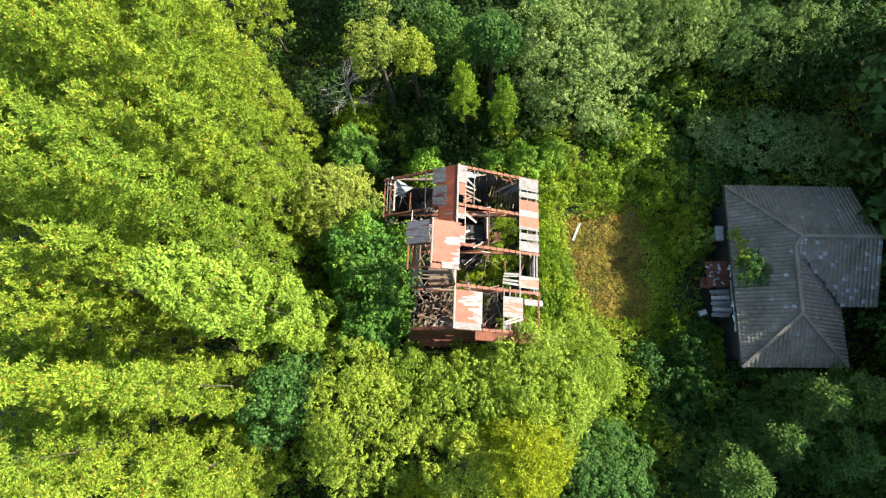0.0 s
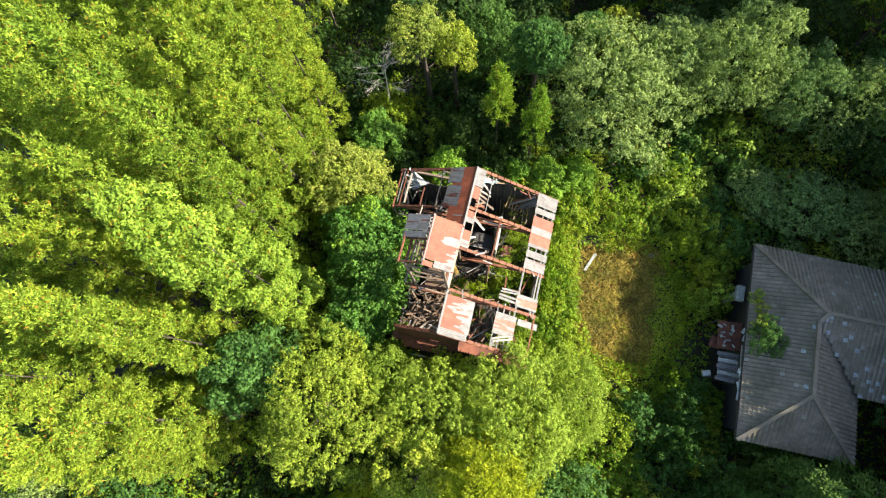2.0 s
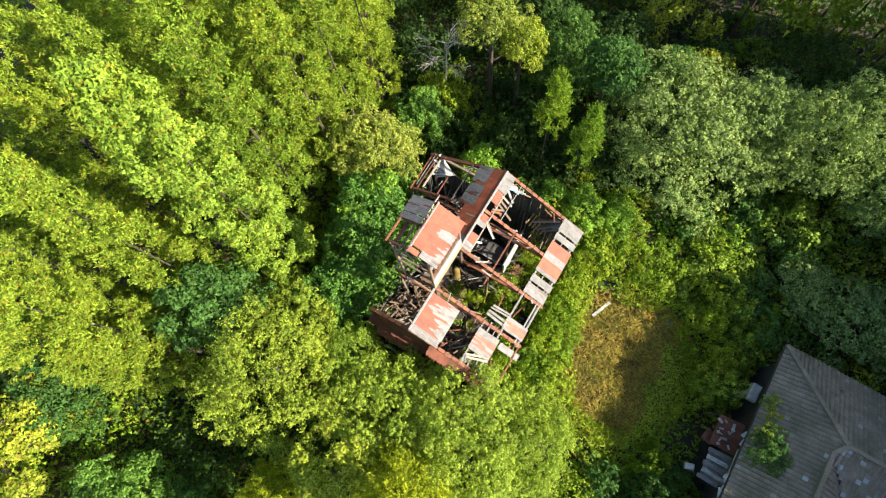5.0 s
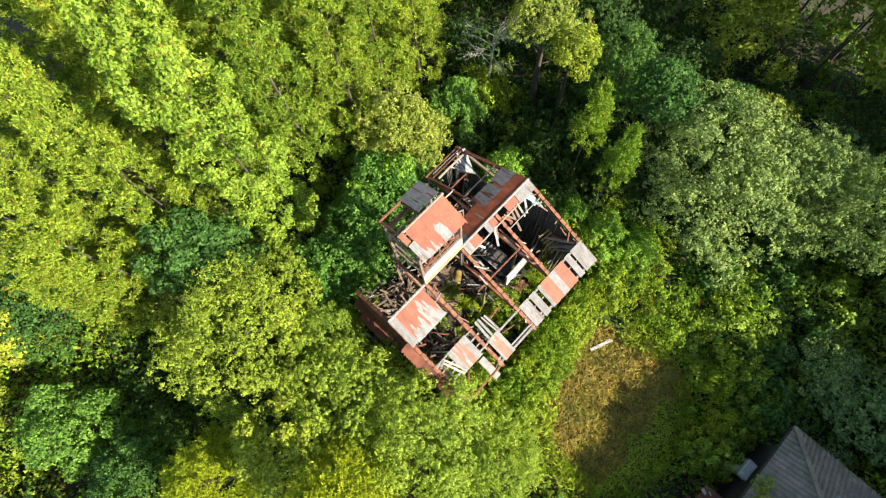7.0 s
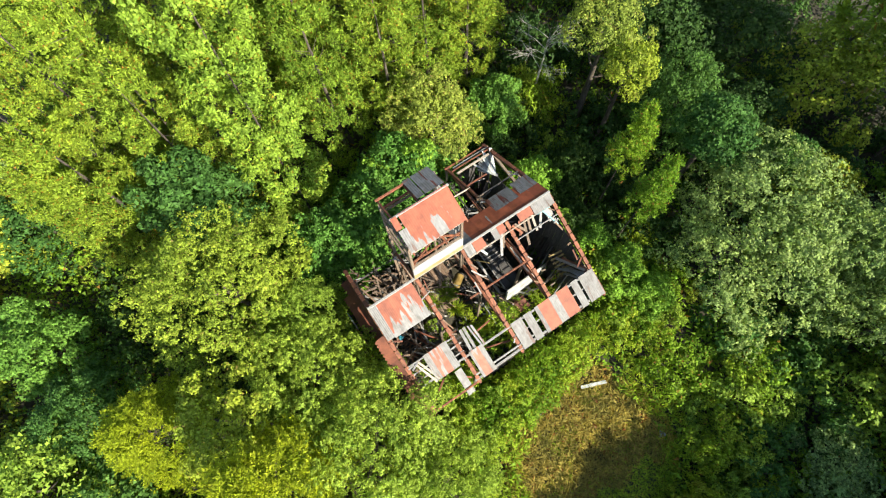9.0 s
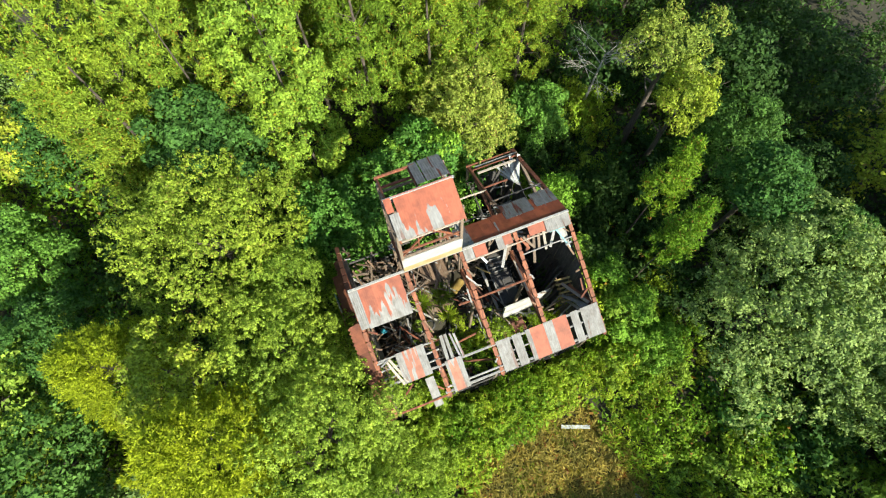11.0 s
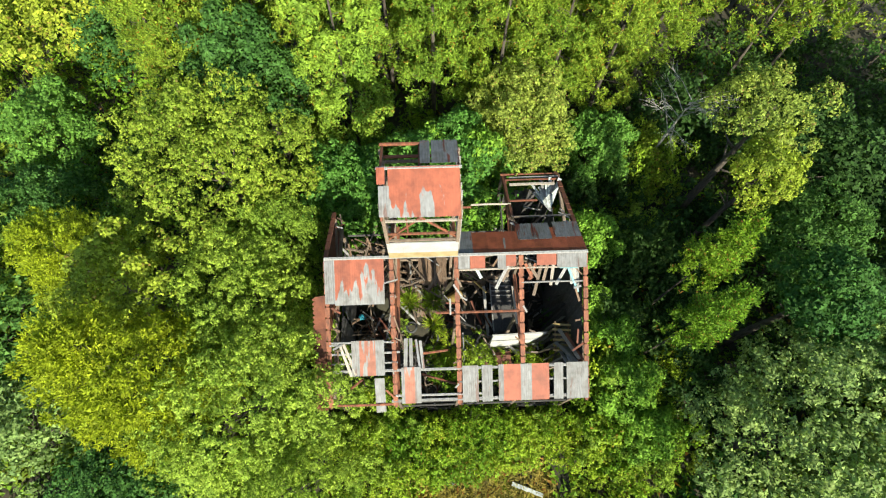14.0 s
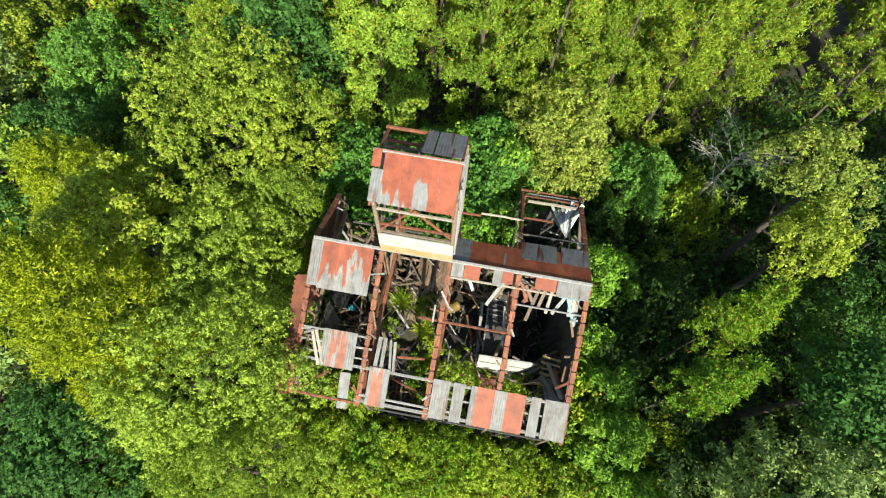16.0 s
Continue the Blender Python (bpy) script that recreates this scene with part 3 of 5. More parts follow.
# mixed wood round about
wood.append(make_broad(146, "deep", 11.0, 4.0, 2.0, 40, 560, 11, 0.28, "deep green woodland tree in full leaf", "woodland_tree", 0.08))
shade_wood = make_broad(147, "dark", 11.0, 4.0, 2.0, 48, 420, 9, 0.52, "woodland tree in full leaf, foliage darkened for shade", "woodland_tree", 0.05)
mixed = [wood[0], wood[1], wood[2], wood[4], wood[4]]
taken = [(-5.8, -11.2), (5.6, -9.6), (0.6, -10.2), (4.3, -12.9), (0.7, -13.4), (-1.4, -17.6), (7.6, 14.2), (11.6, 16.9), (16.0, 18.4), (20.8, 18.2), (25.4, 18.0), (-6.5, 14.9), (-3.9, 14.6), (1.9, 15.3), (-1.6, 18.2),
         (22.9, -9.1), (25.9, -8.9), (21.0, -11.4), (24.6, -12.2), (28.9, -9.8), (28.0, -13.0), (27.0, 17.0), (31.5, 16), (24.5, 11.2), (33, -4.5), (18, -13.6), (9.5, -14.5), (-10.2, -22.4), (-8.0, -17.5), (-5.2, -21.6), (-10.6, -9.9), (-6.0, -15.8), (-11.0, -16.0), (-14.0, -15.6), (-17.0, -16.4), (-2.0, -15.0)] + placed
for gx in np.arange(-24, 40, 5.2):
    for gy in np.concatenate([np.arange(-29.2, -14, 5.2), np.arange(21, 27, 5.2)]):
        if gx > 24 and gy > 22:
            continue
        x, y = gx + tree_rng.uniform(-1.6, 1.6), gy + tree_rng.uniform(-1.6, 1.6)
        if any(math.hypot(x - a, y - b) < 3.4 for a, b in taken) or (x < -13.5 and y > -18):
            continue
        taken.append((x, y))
        # northern and south-eastern trees mostly get the foliage darkened for shade
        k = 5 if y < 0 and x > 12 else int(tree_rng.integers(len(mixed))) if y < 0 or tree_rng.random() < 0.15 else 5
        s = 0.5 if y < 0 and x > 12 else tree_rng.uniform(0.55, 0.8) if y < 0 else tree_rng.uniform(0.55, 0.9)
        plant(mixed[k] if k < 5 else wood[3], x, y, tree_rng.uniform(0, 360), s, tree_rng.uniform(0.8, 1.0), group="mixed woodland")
# tall dense wood, unseen on the east side, keeps the tiled house in shade
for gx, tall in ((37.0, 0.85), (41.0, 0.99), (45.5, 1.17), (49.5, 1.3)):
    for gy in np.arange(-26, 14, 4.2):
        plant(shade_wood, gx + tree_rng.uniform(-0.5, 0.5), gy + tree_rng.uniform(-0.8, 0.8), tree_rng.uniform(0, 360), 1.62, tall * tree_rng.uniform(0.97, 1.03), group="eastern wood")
# cedars added mostly out of view, to throw shade on the northern wood
for gx in np.arange(27, 48, 3.4):
    for gy in np.arange(25, 37, 3.4):
        plant(shade_cedar, gx + tree_rng.uniform(-0.9, 0.9), gy + tree_rng.uniform(-0.9, 0.9), tree_rng.uniform(0, 360), tree_rng.uniform(0.95, 1.1), 1.0, group="eastern cedars")
for gx in np.arange(1, 27, 3.4):
    for gy in (29.5, 33.0):
        plant(shade_cedar, gx + tree_rng.uniform(-0.9, 0.9), gy + tree_rng.uniform(-0.9, 0.9), tree_rng.uniform(0, 360), tree_rng.uniform(0.9, 1.0), 1.0, group="northern cedars")
for gy in np.arange(-9, 9, 3.0):
    plant(shade_wood, 34.0 + tree_rng.uniform(-0.6, 0.6), gy, tree_rng.uniform(0, 360), 0.9, 1.2, group="eastern wood")


# ---- scrub and undergrowth ----
def make_bush(seed, kind, r, h, label, leaf=0.14, twigs=170, per=14):
    rng = np.random.default_rng(seed)
    e = thing("bush", label, "bush")
    parts = []
    for k in range(5):
        a = rng.uniform(0, 6.28)
        parts.append(tube([(0, 0, -0.1), (math.cos(a) * r * 0.3, math.sin(a) * r * 0.3, h * 0.45), (math.cos(a) * r * 0.6, math.sin(a) * r * 0.6, h * 0.8)], [0.035, 0.025, 0.008], 4))
    v, f = join(parts)
    mesh_object("stem", v, f, M["bark"], e)
    broad_crown(rng, r, -0.25 * h, h, 14, twigs, per, leaf, M[kind], e, 0.05)
    return e


bushes = [make_bush(200, "weed", 1.5, 1.9, "tangled light green bush in rank scrub"), make_bush(201, "deep", 1.6, 2.3, "dark green bush growing in shaded scrub", 0.17),
          make_bush(202, "bright", 1.4, 2.0, "leafy bright green bush in scrub", 0.14), make_bush(203, "olive", 1.3, 1.7, "dull olive bush with fine leaves", 0.12),
          make_bush(204, "sunny", 1.5, 2.1, "sunlit yellow-green bush beside the barn", 0.14),
          make_bush(205, "dark", 1.6, 2.3, "bush with foliage darkened for the forest shade", 0.17)]
scrub_rng = np.random.default_rng(23)
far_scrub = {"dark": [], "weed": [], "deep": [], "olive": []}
for gx in np.arange(-28, 34, 2.3):
    for gy in np.arange(-38, 36, 2.3):
        x, y = gx + scrub_rng.uniform(-0.8, 0.8), gy + scrub_rng.uniform(-0.8, 0.8)
        if in_box(x, y, HOUSE_BOX, 0.4) or in_box(x, y, TILED_BOX, 0.6) or in_clearing(x, y, 0.8) or (x < -12.5 and -16 < y < 18) or x < -20 and y > 0 or (x > 8 and y < -20):
            continue
        # shaded spots draw on darker kinds: the shade is put into the leaves
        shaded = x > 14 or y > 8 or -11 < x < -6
        east = 6 < x < 10
        if math.hypot(x - 9.4, y - 3.4) < 1.9:
            continue
        if 9 < y < 19 and x < 8 and scrub_rng.random() < 0.4:
            continue
        edge = 0.62 if east or in_clearing(x, y, 2.2) else 1.5 if y < -17 else 1.2 if y > 13 else 1.0 if y > 7 else 1.0
        size, tall = scrub_rng.uniform(0.7, 1.3) * edge, scrub_rng.uniform(0.7, 1.25)
        if y < -13 or y > 15 or x > 20:
            # scrub that stays far off, joined; its dark kind stands for forest shade
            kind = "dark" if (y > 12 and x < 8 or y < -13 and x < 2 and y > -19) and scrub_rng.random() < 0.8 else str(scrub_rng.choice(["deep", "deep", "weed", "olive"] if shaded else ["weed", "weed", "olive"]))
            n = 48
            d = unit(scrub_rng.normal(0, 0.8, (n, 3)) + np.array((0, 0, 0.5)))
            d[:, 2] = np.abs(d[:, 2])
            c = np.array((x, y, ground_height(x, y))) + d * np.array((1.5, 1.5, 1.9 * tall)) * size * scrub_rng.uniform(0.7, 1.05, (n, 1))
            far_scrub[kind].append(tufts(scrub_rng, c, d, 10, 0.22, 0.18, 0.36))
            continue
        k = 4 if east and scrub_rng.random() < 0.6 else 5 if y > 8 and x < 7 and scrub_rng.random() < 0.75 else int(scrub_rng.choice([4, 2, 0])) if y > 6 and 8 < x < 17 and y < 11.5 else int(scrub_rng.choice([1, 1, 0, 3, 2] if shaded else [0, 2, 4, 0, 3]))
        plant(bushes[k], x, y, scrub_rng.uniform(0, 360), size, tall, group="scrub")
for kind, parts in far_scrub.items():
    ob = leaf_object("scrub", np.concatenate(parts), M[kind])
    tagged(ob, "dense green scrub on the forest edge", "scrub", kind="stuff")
# the bright tangle along the barn's east and north sides
for gy in np.arange(-5.0, 10.0, 1.15):
    for gx in (6.7, 7.9):
        x, y = gx + scrub_rng.uniform(-0.3, 0.5), gy + scrub_rng.uniform(-0.4, 0.4)
        if gx > 7 and 0.8 < y < 5.6:
            continue
        plant(bushes[int(scrub_rng.choice([4, 4, 0, 2]))], x, y, scrub_rng.uniform(0, 360), scrub_rng.uniform(0.55, 0.85), scrub_rng.uniform(0.9, 1.5), group="scrub beside the barn")
for gy in np.arange(-5.2, 5.6, 0.85):
    plant(bushes[int(scrub_rng.choice([4, 4, 0, 2]))], 6.15 + scrub_rng.uniform(-0.1, 0.25), gy + scrub_rng.uniform(-0.3, 0.3), scrub_rng.uniform(0, 360), scrub_rng.uniform(0.42, 0.6), scrub_rng.uniform(2.0, 3.0), group="scrub beside the barn")
for gx in np.arange(-7.0, 6.5, 1.9):
    for gy in (7.2, 9.0, 10.9):
        x, y = gx + scrub_rng.uniform(-0.7, 0.7), gy + scrub_rng.uniform(-0.6, 0.6)
        if gx < 3 and gy > 8 and scrub_rng.random() < 0.5:
            continue
        plant(bushes[int(scrub_rng.choice([4, 2, 0] if gx > 2.5 else [5, 1, 2, 5, 0]))], x, y, scrub_rng.uniform(0, 360), scrub_rng.uniform(0.75, 1.1), scrub_rng.uniform(1.2, 2.1), group="scrub beside the barn")
# overgrown strip between the clearing and the tiled house
for gy in np.arange(-9.0, 9.0, 1.5):
    for gx in (16.5, 17.5, 18.5):
        x, y = gx + scrub_rng.uniform(-0.4, 0.4), gy + scrub_rng.uniform(-0.5, 0.5)
        if gx > 17 and -4.2 < y < 1.2 or in_clearing(x, y, 0.6):
            continue
        plant(bushes[int(scrub_rng.choice([4, 3, 2, 0, 2] if y > -3 else [0, 3, 1]))], x, y, scrub_rng.uniform(0, 360), scrub_rng.uniform(0.6, 0.85), scrub_rng.uniform(1.2, 2.2), group="scrub by the tiled house")


for gy in np.arange(-6.6, 6.0, 1.1):
    if -4.0 < gy < 1.0 or 1.8 < gy < 3.4:
        continue
    plant(bushes[int(scrub_rng.choice([0, 3, 1]))], 18.9 + scrub_rng.uniform(-0.25, 0.2), gy + scrub_rng.uniform(-0.3, 0.3), scrub_rng.uniform(0, 360), scrub_rng.uniform(0.45, 0.6), scrub_rng.uniform(1.3, 2.4), group="scrub by the tiled house")
for x, y, s in ((-9.1, 12.1, 1.0), (-8.8, 13.2, 0.9), (-9.9, 11.7, 0.8), (-8.2, 11.6, 0.9)):
    plant(bushes[4 if s < 1 else 3], x, y, x * 90, s, 2.2, group="scrub")


def carpet(name, label, count, box, leaf, low, high, mat, seed, keep, upright=0.5, aspect=0.5):
    """Rank ground cover: countless leaves over the soil."""
    rng = np.random.default_rng(seed)
    xy = np.stack([rng.uniform(box[0], box[1], count), rng.uniform(box[2], box[3], count)], axis=1)
    xy = xy[[keep(x, y) for x, y in xy]]
    z = np.array([ground_height(x, y) for x, y in xy]) + rng.uniform(low, high, len(xy)) ** 1.0
    at = np.column_stack([xy, z])
    out = unit(np.column_stack([rng.normal(0, 1, (len(xy), 2)), np.full(len(xy), upright * 1.2)]))
    q = leaves(rng, at, out, unit(np.array((0, 0, 1.0)) + rng.normal(0, 0.35, (len(xy), 3))), leaf, leaf * aspect)
    ob = leaf_object(name, q, mat)
    tagged(ob, label, "undergrowth", kind="stuff")


carpet("undergrowth", "rank green weeds and creepers covering the ground", 52000, (-20, 36, -24, 26), 0.34, 0.05, 0.8, M["weed"], 31,
       lambda x, y: not (in_box(x, y, HOUSE_BOX, -0.3) or in_box(x, y, TILED_BOX, -1.2) or in_clearing(x, y, -0.6) or math.hypot(x - 9.4, y - 3.4) < 1.2))
carpet("dry_grass", "brown dry grass and withered weeds in the clearing", 34000, (7.5, 17, -6, 8), 0.3, 0.02, 0.22, M["straw"], 32,
       lambda x, y: (in_clearing(x, y, 0.3) or math.hypot(x - 9.4, y - 3.4) < 1.6) and x - 12.5 < 1.2 * noise.noise(Vector((x * 0.6, y * 0.6, 9))) + 2.0, 0.4, 0.25)
carpet("clearing_weeds", "low green weeds creeping over the clearing", 46000, (7.5, 17, -6, 8), 0.13, 0.02, 0.13, M["sunny"], 33,
       lambda x, y: in_clearing(x, y, 0.4) and noise.noise(Vector((x * 0.5, y * 0.5, 1))) > 0.12 - (0.6 if x > 13.4 else 0.0), 0.3)


# ---- a dead tree among the living ----
def build_dead_tree(x, y, height, seed):
    rng = np.random.default_rng(seed)
    e = thing("dead_tree", "bare bleached dead tree with spreading grey branches", "tree", at=pose(x, y, ground_height(x, y)))
    parts = [tube([(0, 0, -0.2), (0.2, 0.1, height * 0.5), (0.5, 0.0, height * 0.85)], [0.13, 0.08, 0.03], 7)]
    v, f = join(parts)
    mesh_object("trunk", v, f, M["dead"], e)
    for k in range(16):
        a, s = rng.uniform(0, 6.28), rng.uniform(0.5, 0.95)
        p0 = Vector((0.4 * s, 0.05, height * s))
        bits = []
        ln = rng.uniform(1.1, 2.2)
        p1 = p0 + Vector((math.cos(a) * ln, math.sin(a) * ln, rng.uniform(0.4, 1.0)))
        bits.append(tube([p0, p0.lerp(p1, 0.5) + Vector((0, 0, 0.15)), p1], [0.026, 0.017, 0.007], 5))
        for m in range(11):
            q0 = p0.lerp(p1, rng.uniform(0.35, 1.0))
            b = a + rng.normal(0, 0.8)
            l2 = rng.uniform(0.4, 1.0)
            q1 = q0 + Vector((math.cos(b) * l2, math.sin(b) * l2, rng.uniform(-0.1, 0.4)))
            bits.append(tube([q0, q1], [0.010, 0.004], 4))
        v, f = join(bits)
        mesh_object("branch", v, f, M["dead"], e)


build_dead_tree(-9.1, 12.5, 8.4, 71)

carpet("tall_grass", "bright rank grass leaning over the clearing edge", 16000, (6.0, 17.5, -6.5, 9.5), 0.55, 0.05, 0.7, M["sunny"], 34,
       lambda x, y: not in_clearing(x, y, -0.7) and math.hypot(x - 9.4, y - 3.4) > 1.5 and noise.noise(Vector((x * 0.4, y * 0.4, 5))) > -0.15, 1.0, 0.09)


# ---- the ruined barn ----
RIDGE, SLOPE = 8.95, 0.5
BAYS = (-5.46, -2.73, 0.0, 2.73, 5.46)
EAVE_X = 5.6
DOWN_E = Vector((1, 0, -SLOPE)).normalized()
DOWN_W = Vector((-1, 0, -SLOPE)).normalized()
LEN = math.hypot(1, SLOPE)
barn_rng = np.random.default_rng(41)


def roof_z(x, lift=0.0):
    return RIDGE - SLOPE * abs(x) + lift


barn = thing("barn", "ruined two-storey timber barn with most of its rusted iron roof gone", "barn")


def capped_rafter(y, x0, x1, mat, caps=True, step=0.42):
    """A roof timber with short rusted iron caps over it, parted where the battens crossed."""
    r = beam("rafter", (x0, y, roof_z(x0, -0.16)), (x1, y, roof_z(x1, -0.16)), 0.13, 0.2, M["rust_dark"], barn, rng=barn_rng, wobble=0.012)
    if caps:
        n = int(abs(x1 - x0) / step)
        for k in range(n):
            a, b = x0 + (x1 - x0) * (k + 0.08) / n, x0 + (x1 - x0) * (k + 0.93) / n
            lift = -0.035 + barn_rng.uniform(-0.012, 0.012)
            beam("rafter_cap", (a, y, roof_z(a, lift)), (b, y, roof_z(b, lift)), 0.2, 0.035, mat, r)
    return r


for i, y in enumerate(BAYS):
    capped_rafter(y, 0.05, 4.35 if i == 3 else EAVE_X + 0.1, M["rust"])
    west = -EAVE_X if i > 2 else -2.9
    # western caps take a darker rust, the slope's shade put into their colour
    capped_rafter(y, -0.05, west, M["rust_dark"], caps=i in (0, 4))
    # tie beam, king post and braces under each pair of rafters; the south-western part has fallen in
    beam("tie_beam", (west + 0.2, y + 0.1, 6.05), (5.3, y + 0.1, 6.05), 0.16, 0.2, M["rust"] if i in (1, 2, 3) else M["timber"], barn, rng=barn_rng, wobble=0.02)
    beam("king_post", (0, y + 0.05, 6.1), (0, y + 0.05, 8.7), 0.14, 0.14, M["timber"], barn)
    beam("brace", (0.1, y + 0.06, 6.3), (2.6, y + 0.06, roof_z(2.6, -0.3)), 0.09, 0.12, M["rust"], barn)
    beam("brace", (-0.1, y + 0.06, 6.3), (-2.6, y + 0.06, roof_z(2.6, -0.3)), 0.09, 0.12, M["timber"], barn)
    for x in (west + 0.1, -1.9, 1.9, 5.3):
        if x in (-1.9, 1.9) and i in (0, 4):
            continue
        beam("post", (x, y, -0.1), (x, y, 6.1 if abs(x) > 3 else 6.0), 0.15, 0.15, M["timber"], barn)

# ridge board, purlins and battens: x, y0, y1, material
beam("ridge_board", (0.02, -5.5, RIDGE + 0.02), (0.02, 5.55, RIDGE + 0.02), 0.12, 0.1, M["grey_wood"], barn, "silvered ridge board")
for x, y0, y1, mat, w in (
        (4.3, -5.46, 5.46, "grey_wood", 0.11), (5.5, -2.9, 5.46, "grey_wood", 0.12), (5.3, -2.73, 1.4, "grey_wood", 0.09), (4.85, 0.0, 5.46, "grey_wood", 0.07),
        (3.2, -5.46, -2.6, "grey_wood", 0.07), (3.62, -5.46, -2.5, "grey_wood", 0.08), (4.0, -5.46, -2.6, "grey_wood", 0.06),
        (5.6, -5.5, -2.75, "rust", 0.09),
        (-4.65, 2.95, 5.2, "pale_wood", 0.12), (-5.45, 2.6, 5.5, "rust", 0.1), (-3.0, -2.7, 0.9, "rust", 0.09), (-5.2, 3.0, 5.5, "grey_wood", 0.08),
        (-3.2, 0.9, 2.8, "pale_wood", 0.07), (0.55, 0.1, 5.4, "pale_wood", 0.07), (1.1, 2.73, 5.4, "grey_wood", 0.05)):
    beam("purlin", (x, y0, roof_z(x, -0.06)), (x, y1, roof_z(x, -0.06)), w, 0.08, M[mat], barn, rng=barn_rng, wobble=0.02)
# lower cross bars inside
for a, b, mat in (
        ((2.1, -0.9, 7.6), (2.15, 2.95, 7.72), "rust"), ((3.4, -1.6, 5.6), (3.3, -0.4, 5.7), "rust"), ((4.2, -1.9, 5.5), (4.8, -0.1, 5.6), "rust"),
        ((5.2, -5.3, 5.2), (4.5, -4.2, 5.9), "rust"), ((4.6, -3.6, 5.8), (5.2, -2.9, 5.3), "rust"), ((0.6, 2.5, 8.0), (3.2, 2.95, 6.3), "rust"),
        ((1.0, 2.45, 7.6), (2.5, 2.62, 6.9), "pale_wood")):
    beam("cross_bar", a, b, 0.09, 0.1, M[mat], barn)


def slope_sheets(x0, x1, y0, y1, mat, label="", lift=0.03, count=1, **more):
    """Corrugated sheets side by side from y0 to y1, running down the slope from x0 to x1."""
    w = (y1 - y0) / count
    for k in range(count):
        up = lift + barn_rng.uniform(-0.006, 0.014)
        down = DOWN_E if x1 > x0 else DOWN_W
        deep = more.pop("depth", 0.0012 if mat in ("red_sheet", "worn_sheet", "faded_sheet") else 0.0045)
        more["depth"] = deep
        sheet("roof_sheet", (x0, y0 + k * w - 0.02, roof_z(x0, up)), down, (0, 1, 0), abs(x1 - x0) * LEN, w + 0.03, M[mat], barn, label, rng=barn_rng, **more)


# sheets left on the east slope
slope_sheets(0.0, 1.72, -5.5, -5.1, "grey_sheet", "bare grey iron sheet")
slope_sheets(0.0, 1.78, -5.1, -3.05, "worn_sheet", "flaking red iron sheet", count=3)
slope_sheets(3.15, 4.5, -4.5, -4.2, "grey_sheet")
slope_sheets(3.15, 4.5, -4.2, -3.5, "faded_sheet", "faded red iron sheet")
slope_sheets(3.15, 4.5, -3.5, -3.15, "grey_sheet")
slope_sheets(4.22, 5.62, -2.44, -2.3, "grey_sheet")
slope_sheets(4.22, 5.62, -2.3, -1.9, "faded_sheet", "faded red iron sheet")
slope_sheets(4.22, 5.62, -1.9, -1.64, "grey_sheet")
for y0, y1, mat in ((0.15, 0.8, "grey_sheet"), (0.97, 1.4, "grey_sheet"), (1.68, 1.88, "grey_sheet"), (1.88, 2.6, "red_sheet"), (2.6, 3.1, "grey_sheet"),
                    (3.1, 3.82, "red_sheet"), (4.05, 4.42, "grey_sheet"), (4.6, 5.5, "grey_sheet")):
    slope_sheets(4.24, 5.66, y0, y1, mat, "faded red iron sheet" if mat == "red_sheet" else "bare grey iron sheet", ragged=0.06)
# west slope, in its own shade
slope_sheets(0.0, -1.35, 0.1, 0.75, "dull_sheet", "dull dark iron sheet", ragged=0.1)
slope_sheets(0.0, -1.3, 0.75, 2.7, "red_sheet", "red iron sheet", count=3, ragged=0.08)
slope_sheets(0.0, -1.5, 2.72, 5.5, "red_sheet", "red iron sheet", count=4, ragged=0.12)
slope_sheets(-0.75, -1.75, 2.75, 4.2, "dull_sheet", "dull dark iron sheet", 0.06, count=2, ragged=0.1)
slope_sheets(-0.85, -1.8, 4.4, 5.5, "dull_sheet", "dull dark iron sheet", 0.06, count=2, ragged=0.1)
# torn pieces below the ridge on the east side
slope_sheets(0.06, 0.62, 4.25, 5.5, "grey_sheet", "white-grey iron sheet bent over the ridge", 0.05)
slope_sheets(0.06, 0.55, 0.1, 0.55, "grey_sheet", "", 0.04)
slope_sheets(0.06, 0.55, 0.6, 1.2, "red_sheet", "", 0.04)
slope_sheets(0.06, 0.6, 1.75, 2.1, "grey_sheet", "", 0.04)
slope_sheets(0.06, 0.5, 2.1, 2.5, "red_sheet", "", 0.04)
slope_sheets(0.06, 0.5, 3.4, 4.2, "red_sheet", "", 0.04)
for k, (y, ln, tilt, mat) in enumerate(((3.05, 0.5, 0.35, "timber"), (3.35, 0.6, -0.3, "rust"), (3.6, 1.15, -0.32, "timber"), (3.85, 0.7, -0.2, "timber"), (4.1, 0.8, -0.1, "pale_wood"), (4.75, 0.75, -0.5, "grey_wood"),
                                        (4.85, 0.8, 0.02, "grey_wood"), (4.98, 0.95, 0.06, "pale_wood"), (5.12, 1.0, 0.05, "grey_wood"), (2.2, 0.9, -0.55, "grey_wood"), (2.35, 0.6, -0.42, "timber"), (1.9, 0.4, 0.3, "timber"), (2.9, 0.55, 0.3, "rust"), (0.75, 0.45, 0.3, "foam"))):
    beam("torn_board", (0.4, y, roof_z(0.4, -0.02)), (0.4 + ln, y + tilt, roof_z(0.4 + ln, -0.1 - 0.1 * (k % 3))), 0.13, 0.025, M[mat], barn, "torn roof board")


